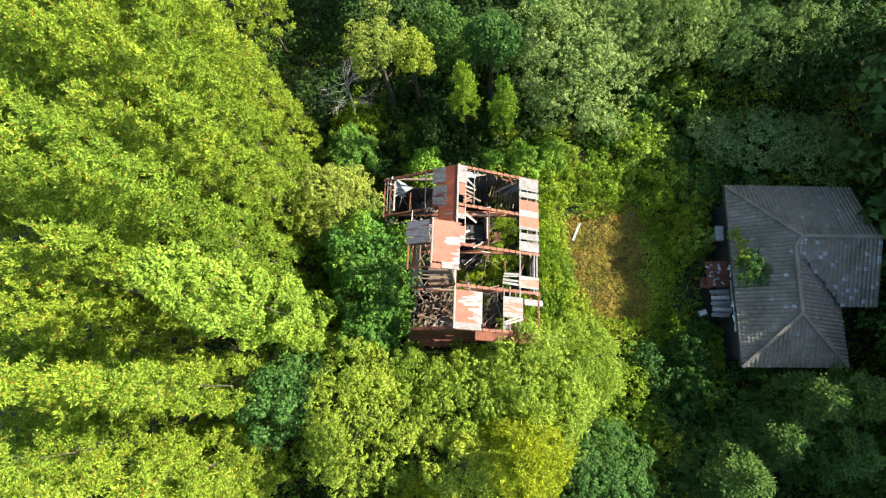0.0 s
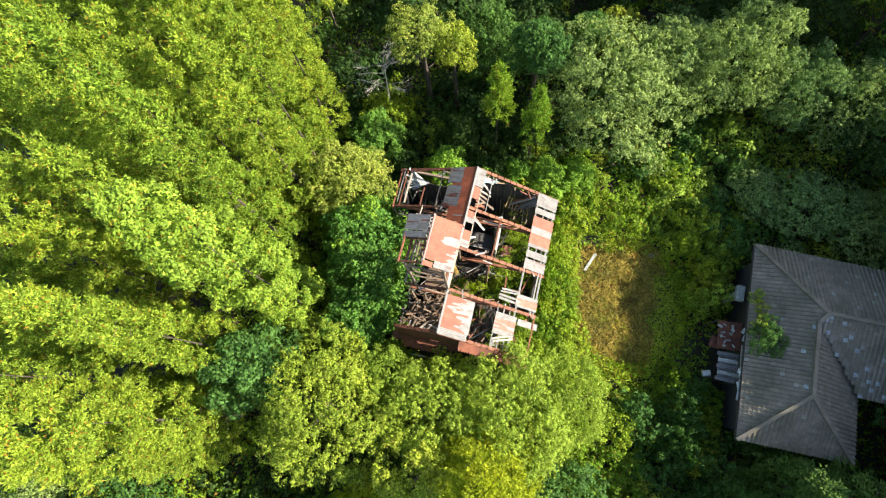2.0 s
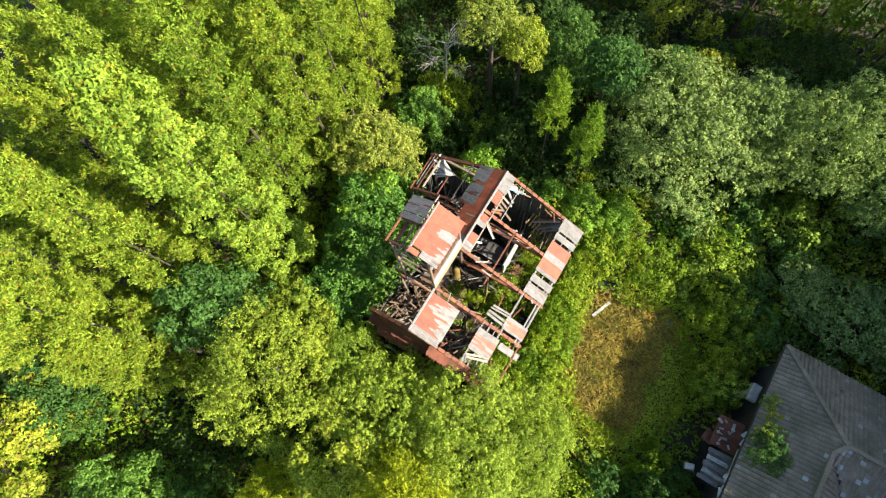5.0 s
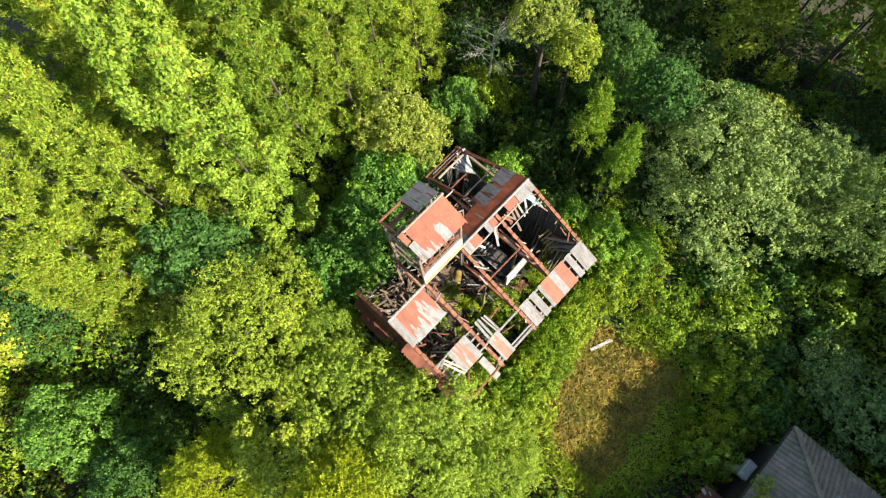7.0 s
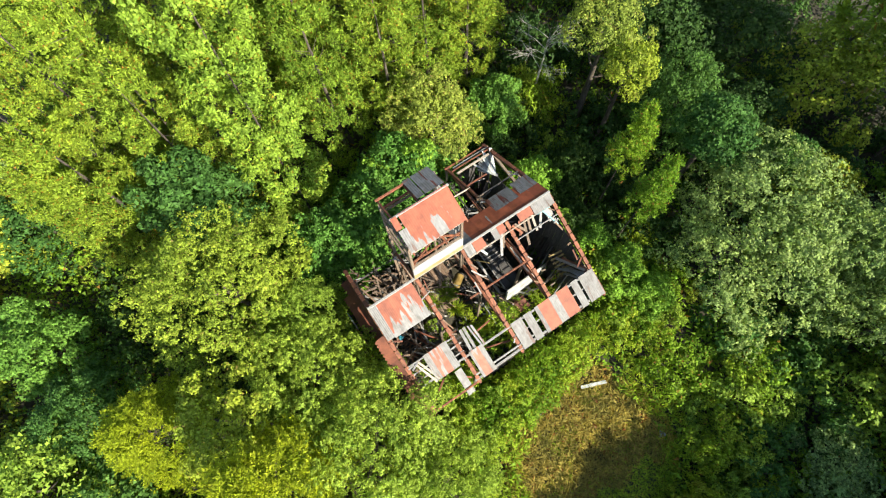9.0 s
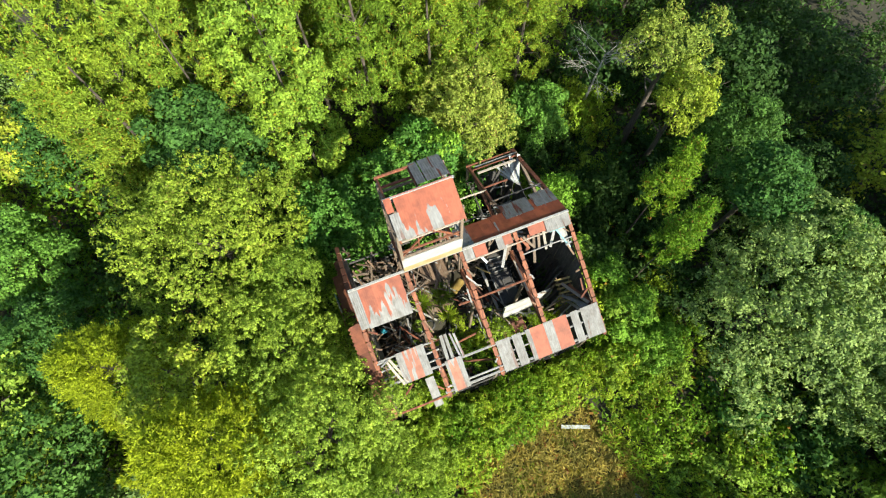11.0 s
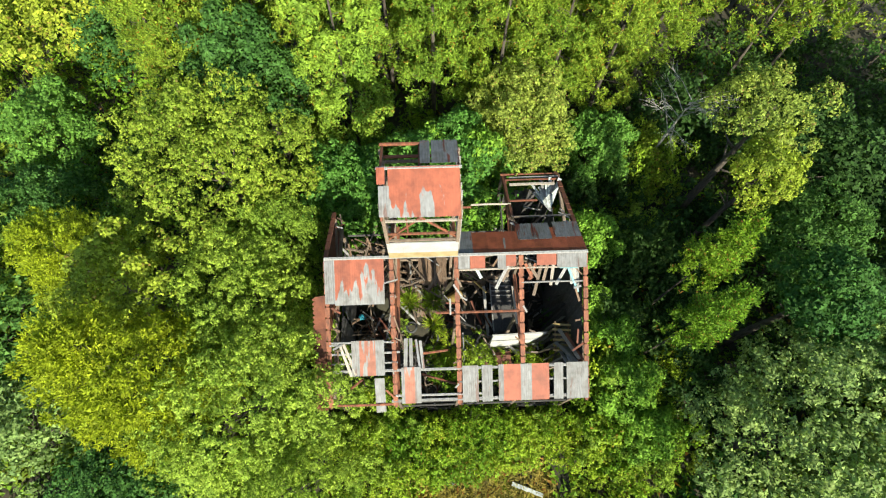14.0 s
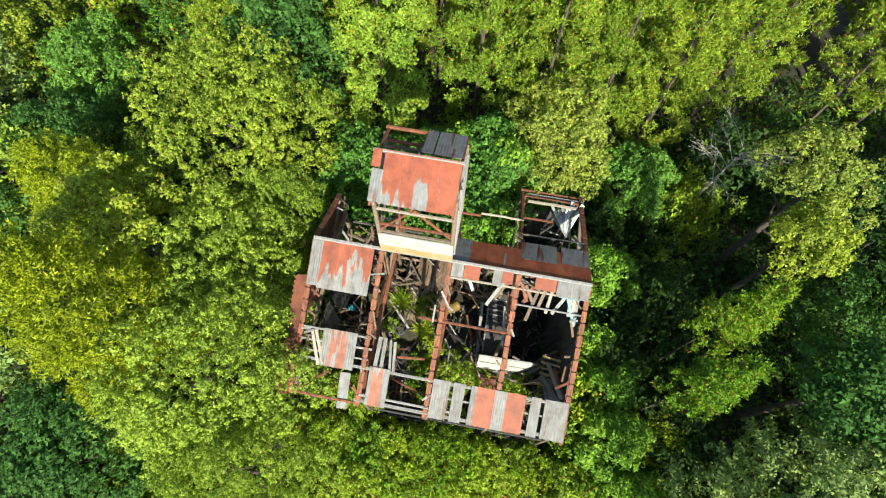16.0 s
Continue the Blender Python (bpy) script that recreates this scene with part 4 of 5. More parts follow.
# splinters and battens left on the roof timbers
chip_rng = np.random.default_rng(44)
for k in range(70):
    y = min(5.1, max(-5.1, BAYS[int(chip_rng.integers(5))] + chip_rng.normal(0, 0.14)))
    x = chip_rng.uniform(0.4, 5.2) if k % 3 else -chip_rng.uniform(1.4, 2.7)
    a, ln = chip_rng.normal(1.57 if k % 2 else 0.3, 0.5), chip_rng.uniform(0.2, 0.75)
    d = Vector((math.cos(a), math.sin(a), 0)) * ln / 2
    p, q = Vector((x, y, 0)) - d, Vector((x, y, 0)) + d
    beam("torn_board", (p.x, p.y, roof_z(p.x, 0.0)), (q.x, q.y, roof_z(q.x, chip_rng.uniform(-0.2, 0.03))), chip_rng.uniform(0.04, 0.09), 0.025,
         M[("timber", "grey_wood", "rust_dark", "brown_wood")[int(chip_rng.integers(4))]], barn)


# ---- its raised tower ----
def build_tower():
    y0, y1, xe, xw, top, eave = -2.73, 0.0, 0.0, -2.12, 14.2, 13.55
    tower = mesh_object("tower_frame", *join([beam_data((x, y, 6.0), (x, y, 13.6), 0.14, 0.14) for x in (xe, xw) for y in (y0, y1)]), M["timber"], barn, "timber frame of a raised smoke tower")
    xr = -1.06

    def tz(x, lift=0.0):
        return top - 0.47 * abs(x - xr) + lift

    for y in (y0 + 0.04, (y0 + y1) / 2, y1 - 0.04):
        beam("tower_rafter", (xr, y, top - 0.12), (0.5, y, tz(0.5, -0.12)), 0.08, 0.12, M["rust"], tower)
        beam("tower_rafter", (xr, y, top - 0.12), (-2.55, y, tz(-2.55, -0.12)), 0.08, 0.12, M["rust_dark"], tower)
    beam("tower_purlin", (xr, y0 - 0.1, top - 0.03), (xr, y1 + 0.05, top - 0.03), 0.1, 0.08, M["grey_wood"], tower)
    beam("tower_purlin", (-2.45, y0 - 0.05, tz(-2.45, -0.03)), (-2.45, -1.1, tz(-2.45, -0.03)), 0.1, 0.1, M["rust"], tower)
    beam("tower_purlin", (-2.12, y0 - 0.05, tz(-2.5, -0.3)), (-2.12, y1, tz(-2.5, -0.3)), 0.1, 0.1, M["rust_dark"], tower)
    down = Vector((1, 0, -0.47)).normalized()
    le = math.hypot(1, 0.47)
    for ya, yb, xa, xb, mat, label in ((-2.42, -1.66, xr - 0.02, 0.46, "tower_sheet", "flaking red iron sheet"), (-1.66, -0.9, xr - 0.02, 0.46, "tower_sheet", "flaking red iron sheet"),
                                       (-0.9, -0.06, xr - 0.02, 0.46, "red_sheet", "red painted iron sheet"), (-2.75, -2.42, -0.5, 0.44, "grey_sheet", "bare grey iron sheet"),
                                       (-2.8, -2.55, xr, -0.55, "red_sheet", "faded red iron scrap")):
        sheet("roof_sheet", (xa, ya - 0.01, tz(xa, 0.03)), down, (0, 1, 0), (xb - xa) * le, yb - ya + 0.03, M[mat], tower, label, rng=barn_rng, ragged=0.05, depth=0.0012 if mat != "grey_sheet" else 0.0045)
    for ya, yb in ((-1.35, -1.0), (-0.95, -0.02)):
        sheet("roof_sheet", (-1.25, ya, tz(-1.25, 0.03)), (-1, 0, -0.47), (0, 1, 0), 1.5, yb - ya, M["dull_sheet"], tower, "dark grey iron sheet", rng=barn_rng, ragged=0.15)
    # east face: open rails above, plastered wall band below
    for z, w, mat in ((13.15, 0.1, "grey_wood"), (12.3, 0.09, "pale_wood"), (11.2, 0.09, "rust"), (10.6, 0.1, "timber")):
        beam("tower_rail", (xe, y0, z), (xe, y1, z), w, w, M[mat], tower)
    for ya, za, yb, zb in ((y0, 10.6, -1.4, 12.5), (-1.4, 12.5, y1, 10.7), (-1.9, 11.2, -1.9, 13.1)):
        beam("tower_brace", (xe - 0.03, ya, za), (xe - 0.03, yb, zb), 0.07, 0.09, M["rust"], tower)
    for z in (10.7, 11.8, 12.9):
        beam("tower_rail", (xw, y0, z), (xw, y1, z), 0.1, 0.1, M["timber"], tower)
        beam("tower_rail", (xw, y1, z), (xe, y1, z), 0.09, 0.09, M["grey_wood"], tower)
        beam("tower_rail", (xw, y0, z), (xe, y0, z), 0.09, 0.09, M["timber"], tower)
    v, f = beam_data((xe + 0.05, y0 - 0.05, 10.0), (xe + 0.05, y1 + 0.05, 10.0), 0.07, 0.9)
    mesh_object("tower_wall", v, f, M["plaster"], tower, "white plastered band of the tower wall")
    v, f = beam_data((xe + 0.045, y0 - 0.05, 9.27), (xe + 0.045, y1 + 0.05, 9.27), 0.06, 0.52)
    mesh_object("tower_wall", v, f, M["buff"], tower, "yellowed plaster band at the wall foot")
    # slats on the north face, some missing
    for k in range(9):
        x = xw + 0.12 + k * 0.235
        if k in (1, 3):
            continue
        beam("tower_slat", (x, y1 + 0.07, 9.3 + 0.3 * (k % 2)), (x + barn_rng.uniform(-0.06, 0.06), y1 + 0.07, 13.3 - 0.25 * (k % 3)), 0.1, 0.02, M["grey_wood"], tower)


build_tower()


# ---- barn walls: upright boards on the north, broken ones elsewhere ----
def board_wall(x0, y0, x1, y1, tops, bottom, mat, gap=0.0, seed=0):
    rng = np.random.default_rng(seed)
    n = int(math.hypot(x1 - x0, y1 - y0) / 0.24)
    holder = beam("wall_rail", (x0, y0, 1.2), (x1, y1, 1.2), 0.08, 0.1, M["dark_wood"], barn)
    for z in (2.9, 4.4):
        beam("wall_rail", (x0, y0, z), (x1, y1, z), 0.08, 0.1, M["dark_wood"], barn)
    for k in range(n):
        if rng.random() < gap:
            continue
        s = (k + 0.5) / n
        x, y = x0 + (x1 - x0) * s, y0 + (y1 - y0) * s
        t = tops(x, y) - abs(rng.normal(0, 0.06))
        d = Vector((x1 - x0, y1 - y0, 0)).normalized()
        p = d.cross(Vector((0, 0, 1))) * 0.05
        a, b = Vector((x, y, bottom)) + p, Vector((x + rng.normal(0, 0.01), y, t)) + p
        v = []
        for q in (a, b):
            for sx, sy in ((-0.115, -0.012), (0.115, -0.012), (0.115, 0.012), (-0.115, 0.012)):
                v.append(q + d * sx + d.cross(Vector((0, 0, 1))) * sy)
        mesh_object("board", v, [(3, 2, 1, 0), (4, 5, 6, 7), (0, 1, 5, 4), (1, 2, 6, 5), (2, 3, 7, 6), (3, 0, 4, 7)], M[mat], holder)


board_wall(-5.3, 5.42, 5.3, 5.42, lambda x, y: roof_z(x, -0.3) if x > -1.1 else 4.9, 0.0, "dark_wood", 0.04, 1)
board_wall(5.35, 5.3, 5.35, -2.6, lambda x, y: 1.6, 0.0, "dark_wood", 0.55, 2)
board_wall(-5.35, 2.7, -5.35, 5.3, lambda x, y: 4.9, 0.0, "dark_wood", 0.15, 3)
board_wall(-3.1, -5.3, -3.1, 2.6, lambda x, y: 3.6, 0.0, "dark_wood", 0.35, 5)
board_wall(-5.3, 2.75, -3.1, 2.75, lambda x, y: 4.2, 0.0, "dark_wood", 0.2, 6)
board_wall(5.3, -5.42, -3.0, -5.42, lambda x, y: 4.4, 0.0, "dark_wood", 0.1, 4)
# rusted sheets hung on the south gable, and a strip that leans out at its eastern end
for k, x in enumerate((-3.3, -2.5, -1.7, -0.9, -0.1, 0.7)):
    out = 0.55 + 0.35 * (k in (1, 2, 3)) - 0.1 * (k == 5)
    sheet("skirt_sheet", (x, -5.56, 5.05 + 0.02 * (k % 2)), (0, -1, -0.35), (1, 0, 0.01 * (k - 2)), out, 0.88, M["rust_dark"], barn, "dark rusted skirt roof sheet", rng=barn_rng, ragged=0.12, pitch=0.25, depth=0.003)
for k in range(7):
    x = -2.95 + k * 0.72
    sheet("gable_sheet", (x, -5.53, roof_z(max(abs(x), abs(x + 0.78)), -0.12)), (0, -0.06, -1), (1, 0, 0), 2.6 + 0.25 * (k % 3), 0.8, M["rust_dark"], barn, "dark rusted gable sheet", rng=barn_rng, ragged=0.25, depth=0.003)
for x0, x1 in ((1.35, 2.65), (2.6, 4.2), (4.2, 5.75)):
    sheet("overhang_sheet", (x0, -5.57, roof_z(x0, -0.08)), (0, -1, -0.45), (1, 0, -SLOPE), 0.62, (x1 - x0) * LEN, M["rust_dark"], barn, "rusted overhang sheet", rng=barn_rng, ragged=0.16, pitch=0.25, depth=0.002)
# battens still on the west slope
for x, y0, y1, mat in ((-2.9, -2.7, 0.0, "grey_wood"), (-2.3, 2.73, 5.4, "dark_wood"), (-3.4, 2.73, 4.1, "rust_dark"), (-5.0, 2.8, 5.45, "rust_dark")):
    beam("batten", (x, y0, roof_z(x, -0.05)), (x, y1, roof_z(x, -0.05) - 0.12 * (y1 < 0)), 0.08, 0.07, M[mat], barn, rng=barn_rng, wobble=0.03)

# floor of trodden earth and boards
earth = mesh_object("barn_floor", [(-5.5, -5.6, 0.22), (5.5, -5.6, 0.22), (5.5, 5.6, 0.22), (-5.5, 5.6, 0.22), (-5.5, -5.6, -0.4), (5.5, -5.6, -0.4), (5.5, 5.6, -0.4), (-5.5, 5.6, -0.4)],
                    [(0, 1, 2, 3), (4, 7, 6, 5), (0, 4, 5, 1), (1, 5, 6, 2), (2, 6, 7, 3), (3, 7, 4, 0)], M["soil"])
tagged(earth, "dark earthen barn floor strewn with rubble", "floor", kind="structure")

# plastered partition inside
wall = mesh_object("partition_wall", *beam_data((2.1, 2.0, 1.55), (2.05, 4.95, 1.65), 0.12, 3.1), M["plaster"])
tagged(wall, "broken white plastered partition wall inside the barn", "wall", kind="structure")


# ---- fallen timbers ----
def fallen(n, cx, cy, sx, sy, z0, z1, seed, lo, hi, turn, spread, mats=("brown_wood", "brown_wood", "timber", "brown_wood", "timber", "grey_wood")):
    rng = np.random.default_rng(seed)
    for _ in range(n):
        x, y, z = cx + rng.uniform(-sx, sx), cy + rng.uniform(-sy, sy), rng.uniform(z0, z1)
        a = radians(turn + rng.normal(0, spread))
        ln = rng.uniform(lo, hi)
        d = Vector((math.cos(a), math.sin(a), rng.normal(0, 0.18))) * ln / 2
        mat = mats[int(rng.integers(len(mats)))]
        ob = beam("fallen_timber", Vector((x, y, z)) - d, Vector((x, y, z)) + d, rng.uniform(0.05, 0.12), rng.uniform(0.04, 0.09), M[mat], rng=rng, wobble=0.02)
        tagged(ob, "weathered broken roof timber lying in the barn rubble", "timber", "fallen timbers")


fallen(84, -1.5, -4.1, 1.3, 1.0, 3.0, 4.6, 61, 0.8, 2.4, 30, 40)
fallen(34, -0.2, -2.0, 0.6, 0.6, 1.2, 2.9, 62, 0.8, 2.2, 20, 30)
fallen(36, -1.8, -1.4, 1.2, 1.1, 1.6, 3.8, 63, 0.8, 2.4, 10, 30)
fallen(62, 2.0, -4.2, 1.7, 0.95, 0.5, 1.9, 64, 0.7, 2.2, 20, 50, ("brown_wood", "timber", "brown_wood", "dark_wood", "rust_dark", "grey_wood"))
fallen(26, 3.2, -1.4, 1.4, 1.0, 0.3, 0.7, 68, 0.5, 1.6, 70, 60, ("dark_wood", "timber", "dark_wood", "rust_dark"))
fallen(40, 1.5, 1.3, 1.2, 1.1, 0.4, 1.8, 65, 0.6, 1.8, 40, 50, ("timber", "grey_wood", "dark_wood", "rust_dark"))
fallen(24, -3.0, 4.0, 1.6, 1.1, 1.0, 3.0, 66, 0.8, 2.2, 60, 50, ("dark_wood", "grey_wood", "dark_wood"))
fallen(30, -2.0, 1.3, 0.9, 1.0, 0.6, 3.2, 69, 0.7, 2.2, 50, 45, ("brown_wood", "timber", "timber", "brown_wood"))
fallen(22, -3.2, 3.8, 1.6, 1.1, 2.0, 4.2, 70, 0.7, 2.0, 100, 40, ("brown_wood", "timber", "grey_wood"))
fallen(16, 2.4, 4.2, 1.6, 0.9, 0.3, 1.0, 67, 0.8, 2.0, 60, 50, ("dark_wood", "dark_wood", "grey_wood"))


# ---- things in and about the barn ----
def ring(name, x, y, z, outer, inner, tilt, label):
    """A tyre: a rounded ring with a hollow inside."""
    verts, faces, n, m = [], [], 28, 8
    mid, rad = (outer + inner) / 2, (outer - inner) / 2
    for i in range(n):
        a = 2 * math.pi * i / n
        for k in range(m):
            c = 2 * math.pi * k / m
            r = mid + rad * math.cos(c)
            verts.append((math.cos(a) * r, math.sin(a) * r, math.sin(c) * rad * 1.25))
    for i in range(n):
        for k in range(m):
            faces.append((i * m + k, ((i + 1) % n) * m + k, ((i + 1) % n) * m + (k + 1) % m, i * m + (k + 1) % m))
    ob = mesh_object(name, verts, faces, M["rubber"], smooth=True)
    ob.matrix_basis = pose(x, y, z, tilt, 0, 20)
    tagged(ob, label, "tyre")


def heap(name, x, y, r, h, mat, label, seed):
    """A low mound of rubble."""
    verts, faces, n, rings = [(0, 0, h)], [], 18, 6
    for i in range(1, rings + 1):
        s = i / rings
        for k in range(n):
            a = 2 * math.pi * k / n
            q = r * s * (1 + 0.2 * noise.noise(Vector((math.cos(a) * 2 + seed, math.sin(a) * 2, s))))
            verts.append((math.cos(a) * q, math.sin(a) * q, h * (1 - s * s) + 0.12 * noise.noise(Vector((q * 5, a * 3, seed))) - 0.05 * (i == rings)))
    for k in range(n):
        faces.append((0, 1 + k, 1 + (k + 1) % n))
    for i in range(rings - 1):
        for k in range(n):
            p, q = 1 + i * n + k, 1 + i * n + (k + 1) % n
            faces.append((p, p + n, q + n, q))
    ob = mesh_object(name, verts, faces, mat)
    ob.matrix_basis = pose(x, y, 0.22)
    tagged(ob, label, "rubble")


for n, (x, y, r, h, mat, label) in enumerate((
        (-0.1, -1.6, 1.5, 1.5, "soil", "heap of rotten wood and earth on the barn floor"), (-1.5, -4.0, 1.8, 3.0, "soil", "high heap of collapsed floor timbers"),
        (-1.8, -1.3, 1.7, 2.2, "soil", "heap of collapsed tower timbers"), (1.7, 1.2, 1.7, 0.7, "dark_wood", "heap of dark rubble on the barn floor"),
        (2.5, -4.2, 1.8, 0.8, "dark_wood", "heap of dark broken timber"), (-3.2, 3.6, 1.8, 1.2, "dark_wood", "heap of blackened boards"))):
    heap("rubble", x, y, r, h, M[mat], label, n * 3.7)
ring("tyre", 1.05, -2.2, 1.25, 0.33, 0.2, 14, "worn black rubber tyre lying on rubble")
ring("tyre", 1.6, -0.95, 0.95, 0.26, 0.15, 35, "small black rubber tyre leaning on rubble")
v, f = tube([(0, 0, 0), (0, 0, 0.05), (0, 0, 0.3), (0, 0, 0.33)], [0.13, 0.135, 0.16, 0.165], 16)
pail = mesh_object("bucket", v, f, M["blue_plastic"], smooth=True)
pail.matrix_basis = pose(0.5, -4.75, 1.6, 25, 10, 0)
tagged(pail, "turquoise plastic bucket tipped in rubble", "bucket")
v, f = tube([(0, 0, 0), (0, 0, 0.08), (0, 0, 0.42), (0, 0, 0.44), (0, 0, 0.8), (0, 0, 0.84)], [0.27, 0.29, 0.28, 0.3, 0.28, 0.29], 20)
drum = mesh_object("drum", v, f, M["ochre"], smooth=True)
drum.matrix_basis = pose(-0.9, 0.55, 1.0, 80, 0, 35)
tagged(drum, "ochre rusted drum lying on its side", "drum")
stick = beam("pole", (-0.2, 1.05, 4.9), (0.6, 1.5, 5.6), 0.05, 0.05, M["yellow_lath"])
tagged(stick, "thin yellow pole leaning on a wall", "pole")
# a patch of the upper floor that still hangs under the tower
loft = thing("loft_floor", "remains of brown loft floorboards hanging below the tower", "floor")
for k in range(6):
    beam("floorboard", (-2.3, -1.62 + k * 0.25, 3.35), (-0.75 + 0.12 * (k % 3), -1.6 + k * 0.25, 3.3), 0.23, 0.035, M["brown_wood"], loft, rng=barn_rng, wobble=0.01)
for x in (-2.1, -1.0):
    beam("joist", (x, -2.73, 3.27), (x, 0.0, 3.27), 0.1, 0.12, M["timber"], loft)
# grey slab wall lying askew in the middle bay
slab = thing("lattice_panel", "blackened lattice wall panel lying askew", "panel")
beam("backing", (-1.05, 2.62, 2.5), (1.8, 2.66, 2.35), 1.1, 0.04, M["dark_wood"], slab)
for y in (2.08, 2.6, 3.18):
    beam("rail", (-1.05, y, 2.56), (1.8, y + 0.04, 2.41), 0.07, 0.06, M["grey_wood"] if y < 2.2 else M["dark_wood"], slab)
for x in (-1.0, -0.72, -0.45, -0.2, 0.1, 0.8, 1.75):
    beam("bar", (x, 2.08, 2.555 - 0.05 * x), (x + 0.02, 3.18, 2.555 - 0.05 * x), 0.05, 0.04, M["grey_wood"] if x < 0 else M["dark_wood"], slab)
post = beam("leaning_post", (-0.8, 1.75, 2.4), (2.2, 2.0, 0.8), 0.16, 0.16, M["grey_wood"])
tagged(post, "silvered post fallen beside the panel", "timber")
# lath panel against the north wall
lath = thing("lath_panel", "yellowed lath panel leaning on the north wall", "panel", at=pose(2.75, 4.95, 5.1, 0, 26, 0))
for k in range(6):
    beam("lath", (-0.62 + k * 0.24, -0.42, 0.0), (-0.62 + k * 0.24, 0.34, 0.35), 0.1, 0.03, M["yellow_lath"], lath)
for y, z in ((-0.3, 0.02), (0.25, 0.27)):
    beam("batten", (-0.75, y, z), (0.75, y, z), 0.06, 0.04, M["brown_wood"], lath)
# curled sheets fanned out in the north-west bay
fan = thing("fallen_sheets", "fan of curled grey iron sheets hanging in the bay", "sheet")
for k in range(8):
    a = radians(226 - k * 10)
    way = Vector((math.cos(a) * 1.0, math.sin(a) * 1.0, 0.16 + 0.03 * k))
    sheet("strip", (-3.55, 5.15 - 0.02 * k, 5.9), way, (-math.sin(a), math.cos(a), 0.1), 1.6 if k % 2 else 1.3, 0.2, M["foam"] if k % 3 else M["grey_sheet"], fan, rng=barn_rng, curl=0.12, pitch=0.1)
# pinkish boards and a bent sheet leaning in the north-east corner
for k, (a, c, mat) in enumerate((((2.5, 4.75, 5.6), (4.1, 5.2, 6.7), "pale_wood"), ((2.7, 5.0, 5.7), (4.15, 5.3, 6.75), "rust"), ((3.0, 4.6, 5.2), (4.2, 5.1, 6.6), "grey_wood"))):
    ob = beam("leaning_board", a, c, 0.16, 0.03, M[mat])
    tagged(ob, "faded board leaning in the barn corner", "board")
for k in range(6):
    x = 0.5 + 0.33 * k
    ob = beam("leaning_board", (x - 0.2 + 0.1 * (k % 3), 4.55 + 0.12 * (k % 4), 0.3), (x + 0.15 * (k % 2), 5.25, 4.4 + 0.35 * (k % 3)), 0.2, 0.03, M["dark_wood"], rng=barn_rng, wobble=0.02)
    tagged(ob, "blackened board leaning against the north wall", "board", "boards on the north wall")
for k, (a, c, mat) in enumerate((((3.0, 5.0, 4.9), (4.2, 4.85, 6.55), "grey_wood"), ((3.1, 5.15, 5.0), (4.25, 5.0, 6.6), "grey_wood"), ((2.8, 5.2, 5.2), (4.2, 5.25, 6.65), "rust"), ((3.3, 4.85, 4.8), (4.2, 4.7, 6.5), "grey_wood"))):
    ob = beam("leaning_board", a, c, 0.17, 0.03, M[mat])
    tagged(ob, "silvered board leaning under the eave" if mat == "grey_wood" else "rusted strip leaning under the eave", "board", "boards under the eave")
bay_rng = np.random.default_rng(46)
for k in range(16):
    x, y, a, ln = bay_rng.uniform(0.6, 4.6), bay_rng.uniform(3.1, 5.0), bay_rng.normal(0.3, 0.5), bay_rng.uniform(0.5, 1.6)
    z = 0.4 + 0.14 * (k % 4)
    ob = beam("loose_board", (x - math.cos(a) * ln / 2, y - math.sin(a) * ln / 2, z), (x + math.cos(a) * ln / 2, y + math.sin(a) * ln / 2, z + bay_rng.uniform(0, 0.25)), bay_rng.uniform(0.08, 0.2), 0.03, M[("grey_wood", "timber", "pale_wood", "grey_wood")[k % 4]])
    tagged(ob, "weathered board lying on the dark barn floor", "board", "boards on the barn floor")
for k in range(9):
    y = 5.22 - 0.03 * (k % 2)
    x = 1.5 + 0.29 * k
    ob = beam("leaning_board", (x + bay_rng.uniform(-0.15, 0.15), y - 0.45 - 0.2 * (k % 3), 1.6), (x + bay_rng.uniform(-0.1, 0.1), y, 5.2 - 0.12 * k), 0.2, 0.025, M[("dark_wood", "grey_wood", "timber")[k % 3]], rng=bay_rng, wobble=0.02)
    tagged(ob, "greyed plank leaning on the north wall", "board", "boards on the north wall")
ob = beam("teal_frame", (0.62, 4.72, roof_z(0.62, 0.0)), (1.5, 5.16, roof_z(1.5, -0.12)), 0.09, 0.05, M["teal"], rng=barn_rng, wobble=0.02)
tagged(ob, "faded teal frame hanging at the gable", "frame")
ob = beam("teal_frame", (0.6, 4.35, roof_z(0.6, 0.02)), (0.62, 5.1, roof_z(0.62, 0.02)), 0.06, 0.05, M["teal"])
tagged(ob, "faded teal frame hanging at the gable", "frame")
ob = beam("panel", (2.55, 2.35, 1.0), (3.3, 2.4, 0.75), 1.5, 0.05, M["rust_dark"], rng=barn_rng, wobble=0.02)
tagged(ob, "rust-brown panel fallen below the white wall", "panel")
for k, (x0, x1, mat, tone) in enumerate(((-2.2, -1.7, "teal", "faded teal"), (-1.68, -1.1, "foam", "pale"), (-1.08, -0.5, "ochre", "ochre"), (-0.48, 0.1, "rust", "rusted"))):
    ob = beam("painted_board", (x0, -6.72, 2.9), (x1, -6.66, 2.9), 0.06, 0.5, M[mat], rng=barn_rng, wobble=0.02)
    tagged(ob, tone + " painted board hanging on the barn's gable", "board")
    beam("bracket", ((x0 + x1) / 2, -6.66, 2.95), ((x0 + x1) / 2, -5.45, 3.1), 0.07, 0.07, M["dark_wood"], ob)
